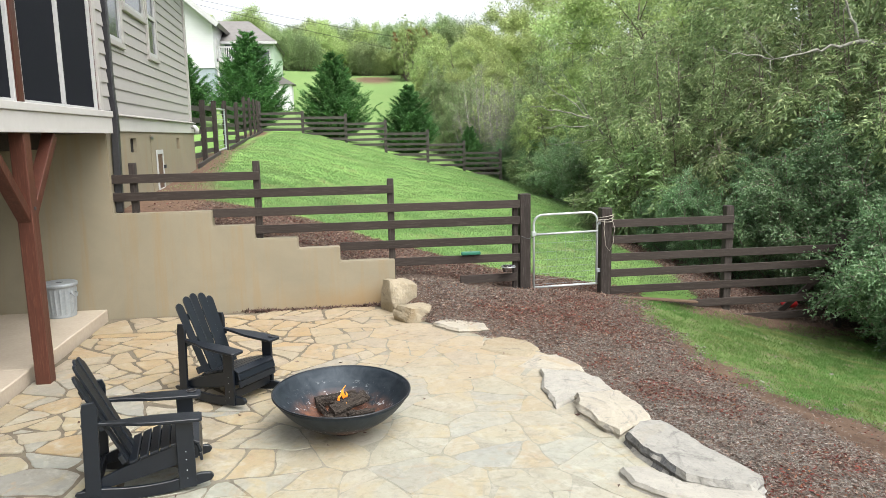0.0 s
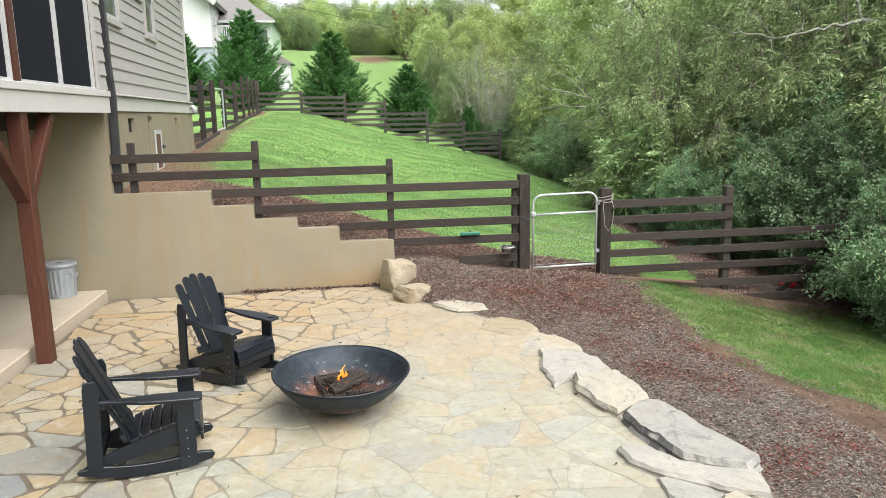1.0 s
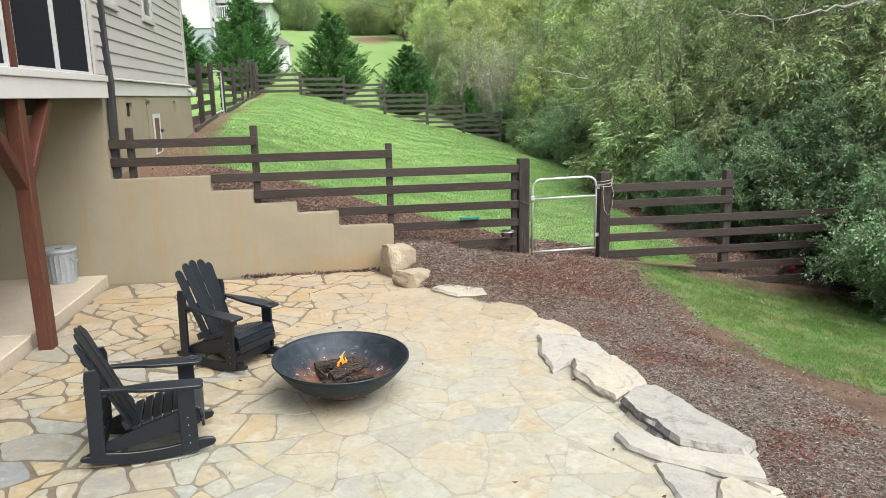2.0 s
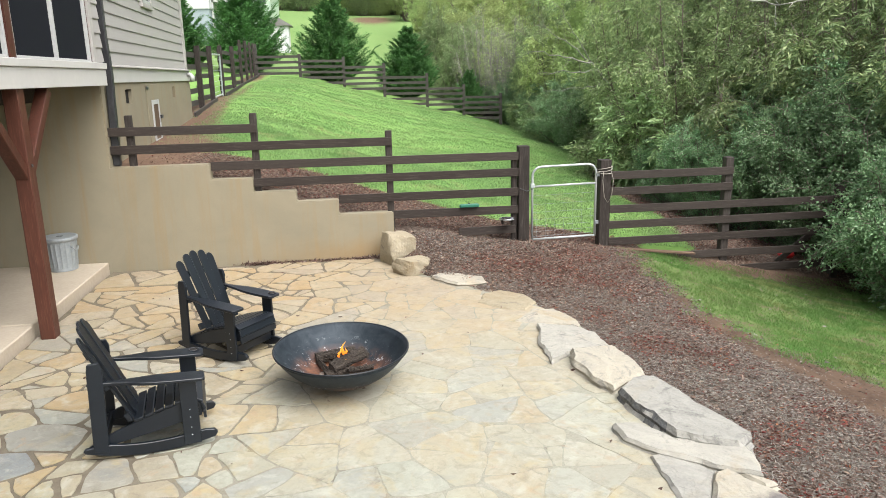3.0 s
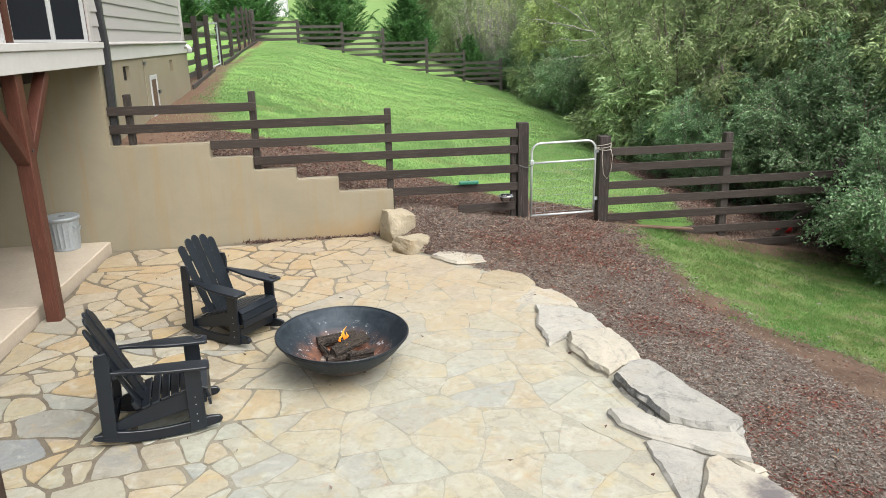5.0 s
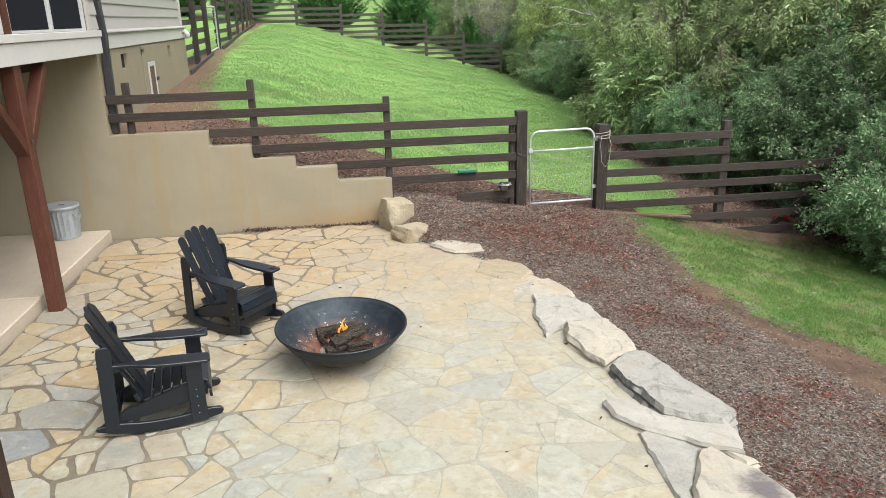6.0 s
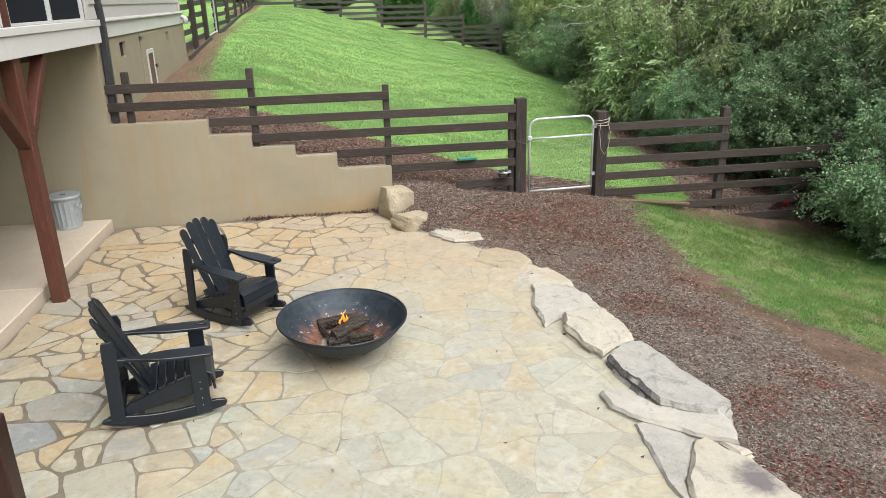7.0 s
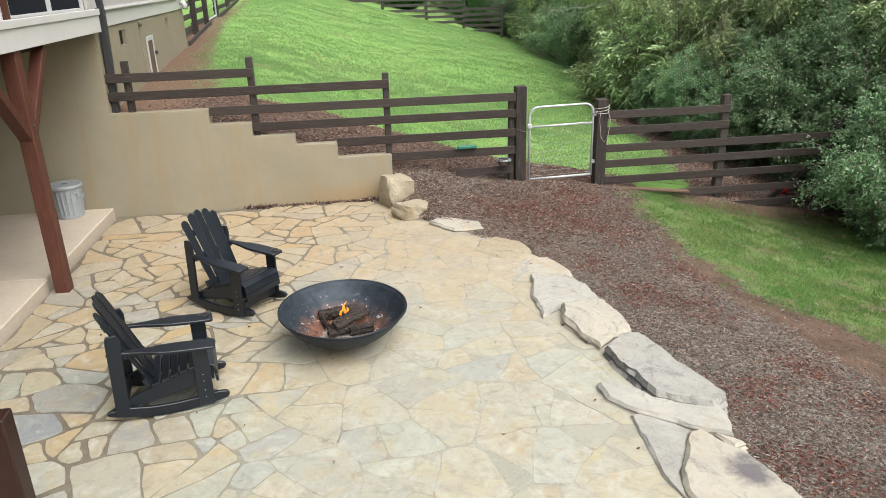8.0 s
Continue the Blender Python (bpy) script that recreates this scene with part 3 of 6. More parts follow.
# ---------------------------------------------------------------- leaves and trees
def leaf_mesh(name, at, along, length, width, cup=0.25, seed=0, flat=0.0):
    """Many small pointed leaves in one mesh: places, directions, sizes."""
    rng = np.random.default_rng(seed)
    n = len(at)
    d = along / np.maximum(np.linalg.norm(along, axis=1, keepdims=True), 1e-6)
    r = rng.normal(size=(n, 3))
    r[:, 2] += flat
    s = np.cross(d, r)
    s /= np.maximum(np.linalg.norm(s, axis=1, keepdims=True), 1e-6)
    up = np.cross(s, d)
    length = (np.asarray(length) * rng.uniform(0.7, 1.25, n))[:, None]
    width = (np.asarray(width) * rng.uniform(0.75, 1.2, n))[:, None]
    mid = at + d * length * 0.45
    co = np.stack([at, mid + s * width / 2 + up * width * cup, at + d * length - up * length * 0.08, mid - s * width / 2 + up * width * cup], 1).reshape(-1, 3)
    me = bpy.data.meshes.new(name)
    me.vertices.add(4 * n)
    me.vertices.foreach_set("co", co.astype(np.float32).ravel())
    me.loops.add(4 * n)
    me.loops.foreach_set("vertex_index", np.arange(4 * n, dtype=np.int32))
    me.polygons.add(n)
    me.polygons.foreach_set("loop_start", np.arange(0, 4 * n, 4, dtype=np.int32))
    me.update(calc_edges=True)
    return me


def branching(rng, height_m, spread, trunk_r, first=0.2, limbs=9, lean=(0, 0), twigs=7, droop=0.2):
    """Trunk, limbs and twigs of a tree: a bmesh, and the twigs as point rows for the leaves."""
    bm = bmesh.new()
    ends = []
    n = 7
    trunk = [Vector((lean[0] * (i / n) ** 1.5 + rng.normal() * 0.03 * height_m * (i > 0) * 0.4, lean[1] * (i / n) ** 1.5 + rng.normal() * 0.03 * height_m * (i > 0) * 0.4, height_m * 0.92 * i / n)) for i in range(n + 1)]
    tube(bm, trunk, [trunk_r * (1.25 if i == 0 else 1) * (1 - 0.85 * i / n) for i in range(n + 1)], 8)
    for k in range(limbs):
        f = first + (0.97 - first) * (k + rng.uniform(0, 0.8)) / limbs
        i = min(int(f * n), n - 1)
        base = trunk[i].lerp(trunk[i + 1], f * n - i)
        a = k * 2.4 + rng.uniform(-0.5, 0.5)
        reach = spread * (0.55 + 0.45 * math.sin(math.pi * min(1, (1.08 - f) * 1.15))) * rng.uniform(0.75, 1.1)
        rise = reach * rng.uniform(0.15, 0.6) + 0.15 * reach * f
        tip = base + Vector((math.cos(a) * reach, math.sin(a) * reach, rise))
        bend = Vector((rng.normal() * 0.1, rng.normal() * 0.1, 0.12)) * reach
        pts = [base.lerp(tip, u) + bend * math.sin(u * math.pi) - Vector((0, 0, droop * reach * u * u)) for u in (0, 0.25, 0.5, 0.75, 1)]
        r0 = trunk_r * 0.42 * (1 - 0.7 * f)
        tube(bm, pts, [r0, r0 * 0.8, r0 * 0.6, r0 * 0.4, r0 * 0.18], 5)
        for j in range(twigs):
            u = 0.25 + 0.75 * (j + rng.uniform(0, 0.9)) / twigs
            q = min(int(u * 4), 3)
            b = pts[q].lerp(pts[q + 1], u * 4 - q)
            side = Vector((rng.normal(), rng.normal(), rng.normal() * 0.5 + 0.15)).normalized()
            out = (tip - base).normalized()
            long = reach * rng.uniform(0.18, 0.42)
            e = b + (side * 0.9 + out * 0.6).normalized() * long - Vector((0, 0, droop * long * 0.8))
            mid = b.lerp(e, 0.5) + Vector((0, 0, 0.08 * long))
            tube(bm, [b, mid, e], [r0 * 0.25 + 0.004, r0 * 0.14 + 0.003, 0.003], 4, False)
            ends.append((b, mid, e))
        ends.append((pts[3], pts[3].lerp(pts[4], 0.5), pts[4]))
    return bm, ends


def twig_leaves(rng, ends, per, fuzz, hang):
    """Leaf places and directions along the twigs."""
    k = len(ends)
    b, m, e = (np.array([[v.x, v.y, v.z] for v in col]) for col in zip(*ends))
    pick = rng.integers(0, k, k * per)
    u = rng.uniform(0.05, 1.0, k * per)[:, None]
    p = (1 - u) ** 2 * b[pick] + 2 * u * (1 - u) * m[pick] + u * u * e[pick]
    size = np.linalg.norm(e[pick] - b[pick], axis=1, keepdims=True)
    p = p + rng.normal(size=p.shape) * fuzz * size
    d = (e - b)[pick]
    d = d / np.linalg.norm(d, axis=1, keepdims=True) + rng.normal(size=p.shape) * 0.75
    d[:, 2] -= hang
    return p, d


def sprays(rng, p, d, n, length):
    """Turns stalks (places, directions) into feathered rows of n leaflets."""
    d = d / np.maximum(np.linalg.norm(d, axis=1, keepdims=True), 1e-6)
    up = np.array([0.0, 0.0, 1.0]) + rng.normal(size=p.shape) * 0.35
    s = np.cross(d, up)
    s /= np.maximum(np.linalg.norm(s, axis=1, keepdims=True), 1e-6)
    long = length * rng.uniform(0.7, 1.2, (len(p), 1))
    at, way = [], []
    for j in range(n):
        u = (j // 2 + 0.6) / ((n + 1) / 2)
        q = p + d * long * u
        q[:, 2] -= 0.22 * long[:, 0] * u * u
        at.append(q)
        if j == n - 1:
            way.append(d - np.array([0, 0, 0.35]))
        else:
            way.append(d * 0.75 + s * (0.85 if j % 2 else -0.85) + rng.normal(size=p.shape) * 0.18 - np.array([0, 0, 0.3 * u]))
    return np.concatenate(at), np.concatenate(way)


def make_tree(name, label, category, at, seed, height_m, spread, trunk_r, leaf, size, per, first=0.2, limbs=10, twigs=8, lean=(0, 0), fuzz=0.22, hang=0.5, droop=0.2, bark="bark", group=""):
    rng = np.random.default_rng(seed)
    t = thing(name, label, category, at, group=group)
    bm, ends = branching(rng, height_m, spread, trunk_r, first, limbs, lean, twigs, droop)
    part("trunk", bm, MAT[bark], t, smooth=True)
    p, d = twig_leaves(rng, ends, per, fuzz, hang)
    part("crown", leaf_mesh("crown", p, d, size[0], size[1], seed=seed, flat=0.8), MAT[leaf], t)
    return t


def make_shrub(name, label, at, seed, rx, ry, h, leaf, size, count, stems=16, group="", twigs=9, hang=0.05, round_top=0.55, stout=1.0, category="shrub", fuzz=0.095, reach=0.62, leaflets=0, bark="bark"):
    """A bush: stems from the ground, twigs, and leaves in a lumpy mass."""
    rng = np.random.default_rng(seed)
    t = thing(name, label, category, at, group=group)
    bm, ends = bmesh.new(), []
    for k in range(stems):
        a = rng.uniform(0, math.tau)
        q = math.sqrt(rng.uniform(0.02, 1))
        top = Vector((math.cos(a) * rx * q, math.sin(a) * ry * q, h * (1.0 - round_top * q * q) * rng.uniform(0.72, 1.0)))
        base = Vector((top.x * 0.22, top.y * 0.22, 0))
        pts = [base.lerp(top, u) + Vector((top.x, top.y, 0)) * 0.12 * math.sin(u * math.pi) for u in (0, 0.35, 0.7, 1)]
        tube(bm, pts, [0.028 * stout, 0.02 * stout, 0.013 * stout, 0.005], 5, False)
        for j in range(twigs):
            u = rng.uniform(0.10, 1.0) ** 0.8
            i = min(int(u * 3), 2)
            b = pts[i].lerp(pts[i + 1], u * 3 - i)
            s = Vector((rng.normal(), rng.normal(), rng.normal() * 0.55 + 0.1)).normalized()
            e = b + (s + Vector((math.cos(a), math.sin(a), 0)) * 0.5).normalized() * rng.uniform(0.25, 0.6) * (rx + min(h, 3.0)) * 0.33 * reach
            mid = b.lerp(e, 0.5) + Vector((0, 0, 0.05 + 0.1 * hang))
            e = e - Vector((0, 0, 0.25 * hang * (e - b).length))
            tube(bm, [b, mid, e], [0.008, 0.006, 0.003], 4, False)
            ends.append((b, mid, e))
    part("branchwork", bm, MAT[bark], t, smooth=True)
    p, d = twig_leaves(rng, ends, max(1, count // len(ends) // max(1, leaflets)), fuzz, hang)
    if leaflets:
        p, d = sprays(rng, p, d, leaflets, size[0] * 2.6)
    p[:, 2] = np.maximum(p[:, 2], 0.04)
    part("foliage", leaf_mesh("foliage", p, d, size[0], size[1], seed=seed, flat=1.0), MAT[leaf], t)
    return t


def make_conifer(at, seed, h, r, count):
    """A cone-shaped evergreen with upswept feathery sprays."""
    rng = np.random.default_rng(seed)
    t = thing("conifer", "dense dark green cone-shaped evergreen behind the fence", "tree", at, group="row of evergreens")
    bm = bmesh.new()
    tube(bm, [(0, 0, -0.2), (0.02, 0.03, h * 0.5), (0, 0, h * 0.97)], [0.13, 0.07, 0.01], 7)
    n = 175
    pos, way = [], []
    for k in range(n):
        f = (k + rng.uniform()) / n
        f = 1 - (1 - f) ** 0.62
        z = h * (0.02 + 0.92 * f)
        # widest a quarter up, a slender spire, single boughs standing out
        full = (0.62 + 0.38 * min(1, f / 0.22)) * (1 - f) ** 1.12
        rad = r * full * (1 + 0.14 * math.sin(k * 2.1 + seed) + abs(rng.normal()) * 0.26 - 0.12) + 0.08
        a = k * 2.39996 + rng.uniform(-0.3, 0.3)
        o, side = np.array([math.cos(a), math.sin(a), 0]), np.array([-math.sin(a), math.cos(a), 0])
        b = np.array([0, 0, max(0.05, z - 0.30 * rad)])
        tip = o * rad + np.array([0, 0, z + rng.uniform(0.32, 0.62) * rad])
        tube(bm, [b, b * 0.4 + tip * 0.6 + np.array([0, 0, -0.12 * rad]), tip], [0.016, 0.01, 0.004], 3, False)
        # flame-shaped fronds swept up along the bough
        m = max(4, count // n // 12)
        u = np.linspace(0.25, 1.0, m)[:, None] + rng.normal(size=(m, 1)) * 0.04
        wing = np.where(np.arange(m) % 2, 1.0, -1.0)[:, None] * (0.70 - 0.55 * u) * rng.uniform(0.4, 1.2, (m, 1))
        p = b + (tip - b) * u + np.array([0, 0, -0.14 * rad]) * np.sin(u * 3.1)
        w = o * 0.75 + np.array([0, 0, 0.85]) + side * wing + rng.normal(size=(m, 3)) * 0.12
        q, d = sprays(rng, p, w, 12, 0.34 + 0.18 * min(rad, 1.5))
        pos.append(q)
        way.append(d)
    part("trunk", bm, MAT["bark"], t)
    part("crown", leaf_mesh("crown", np.concatenate(pos), np.concatenate(way), 0.17, 0.042, seed=seed, flat=0.6), MAT["conifer"], t)
    return t


def ground_at(x, y, z=0.0):
    return (x, y, float(height(x, y)) + z)


# ---------------------------------------------------------------- retaining wall and slab
def build_walls():
    tops = [(-9.5, -2.80, 2.43), (-2.80, -1.56, 1.385), (-1.56, -1.02, 1.18), (-1.02, -0.46, 0.99), (-0.46, 0.10, 0.837), (0.10, 0.845, 0.632)]
    bm = bmesh.new()
    low = [bm.verts.new((tops[0][0], 9.36, -0.3)), bm.verts.new((tops[-1][1], 9.36, -0.3))]
    up = []
    for a, b, z in tops[::-1]:
        up += [bm.verts.new((b, 9.36, z)), bm.verts.new((a, 9.36, z))]
    f = bm.faces.new(low + up)
    r = bmesh.ops.extrude_face_region(bm, geom=[f])
    bmesh.ops.translate(bm, vec=(0, 0.2, 0), verts=[v for v in r["geom"] if isinstance(v, bmesh.types.BMVert)])
    bmesh.ops.recalc_face_normals(bm, faces=bm.faces)
    bmesh.ops.bevel(bm, geom=[e for e in bm.edges if e.calc_face_angle(0) > 0.5], offset=0.012, segments=2, affect="EDGES")
    tagged(part("wall_retaining", bm, MAT["stucco"]), "stepped beige stucco retaining wall with rusty water stains", "wall", kind="structure")
    # slab under the porch
    bm = boxed((-9.5, -6.1, -0.25), (-2.955, 6.86, 0.128), 0.012)
    tagged(part("slab", bm, MAT["concrete"]), "pale worn concrete slab under the porch", "slab", kind="structure")
    bm = boxed((-9.5, 6.868, -0.25), (-2.975, 9.355, 0.13), 0.012)
    tagged(part("slab", bm, MAT["concrete"]), "pale worn concrete slab under the porch", "slab", kind="structure")
    # added unseen closing wall of the space under the porch, run south to cut light
    tagged(part("wall_west", boxed((-9.7, -6.2, -0.3), (-9.5, 9.56, 2.42)), MAT["stucco"]), "unseen beige stucco wall closing the space under the porch", "wall", kind="structure")


build_walls()


# ---------------------------------------------------------------- house with siding, skirt, porch
def build_house():
    h = thing("house", "beige lap-sided house on a stucco skirt with cream trim", "house", (-2.87, 9.42, 0), 2.0)
    L = 6.85
    w = part("wall", boxed((-8.0, 0.15, 0.6), (-0.02, L - 0.02, 5.7)), MAT["siding"], h)
    # stucco skirt with recessed vents and access door: piers and bands round the openings
    bm = bmesh.new()
    for lo, hi in (((-0.02, 0.14, 0.6), (0.06, L, 2.15)), ((-0.02, 0.14, 2.36), (0.06, L, 2.46)), ((-0.02, 0.14, 2.15), (0.06, 1.20, 2.36)), ((-0.02, 1.58, 2.15), (0.06, 4.80, 2.36)), ((-0.02, 5.08, 2.15), (0.06, L, 2.36))):
        box(bm, lo, hi)
    sk = part("skirt", bm, MAT["stucco"], h, "beige stucco skirt wall")
    part("side_skirt", boxed((-8.0, L, 0.6), (0.06, L + 0.08, 2.46)), MAT["stucco"], h)
    # a dark plate stands in for the shade inside each vent hole
    for u in (1.20, 4.80):
        v = part("vent", boxed((0.002, u + 0.02, 2.16), (0.012, u + 0.36 if u < 2 else u + 0.26, 2.35)), MAT["dark"], h, "recessed foundation vent, its inner shade a dark plate")
    d = part("access_door", boxed((0.061, 2.50, 1.28), (0.078, 3.75, 2.42), 0.004), MAT["stucco"], h, "beige crawl-space door with a pet flap")
    bm = bmesh.new()
    for lo, hi in (((0.08, 2.76, 1.45), (0.098, 2.83, 2.16)), ((0.08, 3.22, 1.45), (0.098, 3.29, 2.16)), ((0.08, 2.83, 2.09), (0.098, 3.22, 2.16)), ((0.08, 2.83, 1.45), (0.098, 3.22, 1.52))):
        box(bm, lo, hi, 0.004)
    part("flap_frame", bm, MAT["white"], d, "white plastic frame")
    part("flap", boxed((0.08, 2.83, 1.52), (0.088, 3.22, 2.09)), MAT["bare_board"], d, "brown flap")
    for z in (1.4, 2.36):
        part("hinge", boxed((0.079, 2.45, z - 0.02), (0.092, 2.62, z + 0.025), 0.003), MAT["pipe"], d)
    part("latch", boxed((0.099, 3.24, 1.84), (0.13, 3.36, 1.90), 0.004), MAT["pipe"], d)
    # trim band, drip cap and corner boards
    part("trim_band", boxed((0.0, 0.10, 2.455), (0.085, L + 0.02, 2.66), 0.004), MAT["trim"], h, "cream trim band")
    part("drip_cap", prism([(0.0, 2.662), (0.125, 2.662), (0.125, 2.675), (0.0, 2.71)], L - 0.05, Matrix.Translation((0, L / 2 + 0.05, 0))), MAT["frame_paint"], h)
    part("corner_board", boxed((0.0, L - 0.09, 2.71), (0.05, L + 0.03, 5.7), 0.004), MAT["frame_paint"], h)
    part("corner_board", boxed((-0.09, L + 0.03, 2.46), (0.05, L + 0.05, 5.7), 0.004), MAT["frame_paint"], h)
    # windows: (from, to, sill height, head)
    openings = [(0.50, 1.42, 3.70, 5.2), (1.55, 2.98, 4.28, 5.2), (3.05, 3.85, 3.73, 5.2)]
    for k, (a, b, s, t) in enumerate(openings):
        bm = bmesh.new()
        box(bm, (0.0, a, s), (0.05, a + 0.09, t), 0.004)
        box(bm, (0.0, b - 0.09, s), (0.05, b, t), 0.004)
        box(bm, (0.0, a + 0.09, t - 0.1), (0.05, b - 0.09, t), 0.004)
        wf = part("window", bm, MAT["frame_paint"], h, "double-hung window in a greige frame")
        part("sill", boxed((0.0, a - 0.015, s - 0.075), (0.062, b + 0.015, s - 0.002), 0.006), MAT["frame_paint"], wf)
        part("pane", boxed((0.004, a + 0.14, s + 0.06), (0.012, b - 0.14, t - 0.15)), MAT["glass"], wf, "dark reflecting glass")
        bm = bmesh.new()
        for lo, hi in (((0.002, a + 0.09, s), (0.035, a + 0.14, t - 0.1)), ((0.002, b - 0.14, s), (0.035, b - 0.09, t - 0.1)), ((0.002, a + 0.14, s), (0.035, b - 0.14, s + 0.06)), ((0.014, a + 0.14, s + 0.62), (0.045, b - 0.14, s + 0.68))):
            box(bm, lo, hi, 0.003)
        part("sash", bm, MAT["white"], wf, "white sash")
    # lap boards, cut round the windows
    z = 2.70
    while z < 5.6:
        cutsat = [(a, b) for a, b, s, t in openings if s - 0.09 < z + 0.02 and t > z]
        segs, u = [], 0.14
        for a, b in cutsat:
            segs.append((u, a))
            u = b
        segs.append((u, L - 0.09))
        for a, b in segs:
            if b - a > 0.06:
                bm = prism([(0.0, z), (0.024, z), (0.024, z + 0.012), (0.006, z + 0.178), (0.0, z + 0.178)], b - a - 0.003, Matrix.Translation((0, (a + b) / 2, 0)))
                part("board", bm, MAT["siding"], w)
        z += 0.172
    # eave
    part("eave", boxed((-8.0, -0.4, 5.7), (0.55, L + 0.45, 5.85), 0.01), MAT["pipe"], h, "dark eave and gutter")
    part("roof", prism([(-8.3, 5.86), (0.62, 5.86), (-3.8, 8.3)], L + 0.9, Matrix.Translation((0, L / 2, 0))), MAT["roof"], h, "dark shingled roof")
    # outside tap box at the corner
    for u in (L - 0.35, L - 0.15):
        bm = bmesh.new()
        tube(bm, [(0.08, u, 2.57), (0.14, u, 2.60), (0.18, u, 2.54), (0.18, u, 2.45)], 0.035, 8)
        part("vent_elbow", bm, MAT["white"], h, "small white plastic vent elbow", True)
    return h


def build_porch():
    p = thing("screened_porch", "raised screened porch with cream fascia and dark insect screens", "porch", (0, 0, 0))
    # the unseen stretch down to y0 is added to dim terrace and under-porch
    y0, y1, x = -6.0, 9.34, -2.70
    part("floor", boxed((-9.5, y0, 2.46), (x - 0.05, y1, 2.60)), MAT["trim"], p)
    part("fascia", boxed((x - 0.045, y0, 2.425), (x, y1, 2.622), 0.004), MAT["trim"], p, "cream fascia board")
    part("sill", boxed((x - 0.12, y0, 2.624), (x + 0.02, y1, 2.70), 0.006), MAT["trim"], p, "cream sill rail")
    part("soffit", boxed((-9.45, y0, 2.432), (x - 0.05, 9.33, 2.455)), MAT["fence"], p, "dark stained soffit boards")
    part("beam", boxed((x - 0.95, y0, 2.24), (x - 0.8, 9.3, 2.43), 0.006), MAT["fence"], p, "dark timber beam")
    # uprights, rails and screens
    for a, b, m in ((6.625, 6.66, "white"), (6.67, 6.79, "red_wood"), (6.80, 6.835, "white"), (7.835, 7.88, "white"), (8.87, 8.91, "white"), (5.4, 5.47, "white"), (4.3, 4.37, "white")):
        part("upright", boxed((x - 0.09, a, 2.702), (x - (0.005 if m == "red_wood" else 0.02), b, 5.2), 0.003), MAT[m], p, "red-brown post" if m == "red_wood" else "white screen frame")
    part("strip", boxed((x - 0.09, 8.93, 2.702), (x - 0.03, 8.96, 5.2)), MAT["red_wood"], p)
    part("corner_board", boxed((x - 0.12, 8.97, 2.702), (x - 0.005, 9.075, 5.2), 0.004), MAT["frame_paint"], p, "greige corner board")
    part("corner_backing", boxed((x - 0.12, 9.077, 2.702), (x - 0.032, 9.208, 5.2)), MAT["siding"], p)
    edges = [-6.0, 4.3, 4.37, 5.4, 5.47, 6.625, 6.835, 7.835, 7.88, 8.87]
    for a, b in zip(edges[::2], edges[1::2]):
        part("screen", boxed((x - 0.06, a, 2.73), (x - 0.055, b, 5.2)), MAT["screen"], p, "dark insect screen")
        part("rail", boxed((x - 0.08, a, 2.702), (x - 0.025, b, 2.728), 0.003), MAT["white"], p)
    part("top_beam", boxed((x - 0.15, y0, 5.2), (x, y1, 5.5)), MAT["trim"], p)
    part("roof", boxed((-9.6, y0 - 0.3, 5.5), (x + 0.3, y1 + 0.05, 5.6)), MAT["roof"], p)
    part("back_wall", boxed((-9.6, 9.21, 2.6), (x - 0.13, 9.34, 5.5)), MAT["siding"], p)
    # return of lap siding between porch and house
    z = 2.71
    while z < 5.2:
        part("board", prism([(0.0, z), (0.024, z), (0.024, z + 0.012), (0.006, z + 0.178), (0.0, z + 0.178)], 0.262, Matrix.Translation((x - 0.03, 9.209, 0))), MAT["siding"], p)
        z += 0.172
    # supporting post with knee braces
    post = thing("porch_post", "red-stained square timber post with two knee braces", "post")
    part("shaft", boxed((-2.865, 6.735, 0.0), (-2.725, 6.875, 2.45), 0.008), MAT["red_wood"], post)
    for s in (-1, 1):
        part("brace", beam((-2.80, 6.80 + s * 0.03, 1.62), (-2.80, 6.80 + s * 0.74, 2.40), 0.12, 0.10, 0.006), MAT["red_wood"], post)
    part("bolt", boxed((-2.727, 6.79, 1.70), (-2.715, 6.82, 1.73), 0.004), MAT["pipe"], post)
    # downpipe
    d = thing("downpipe", "dark bronze rectangular downpipe at the house corner", "downpipe")
    bm = bmesh.new()
    for q0, q1 in (((-2.742, 9.525, 5.4), (-2.742, 9.525, 3.0)), ((-2.742, 9.525, 3.02), (-2.722, 9.525, 2.60)), ((-2.722, 9.525, 2.62), (-2.757, 9.525, 1.39))):
        b2 = beam(q0, q1, 0.085, 0.095, 0.012)
        me = bpy.data.meshes.new("tmp")
        b2.to_mesh(me)
        b2.free()
        bm.from_mesh(me)
    part("pipe", bm, MAT["pipe"], d)


build_house()
build_porch()


# ---------------------------------------------------------------- near fence and gate
def fence_run(name, label, posts, boards, y, group):
    """Posts (x, width, foot, top) and boards (x0, x1, top) of one straight run."""
    f = thing(name, label, "fence", group=group)
    for x, wd, lo, hi, yy in posts:
        part("post", boxed((x - wd / 2, yy - wd / 2, lo), (x + wd / 2, yy + wd / 2, hi), 0.007), MAT["fence_post"], f)
    for k, (a, b, top) in enumerate(boards):
        sag = 0.006 * math.sin(k * 2.3)
        part("board", beam((a, y, top - 0.057), (b, y + 0.004 * math.cos(k), top - 0.057 + sag), 0.028, 0.114, 0.004), MAT["fence"], f)
    return f


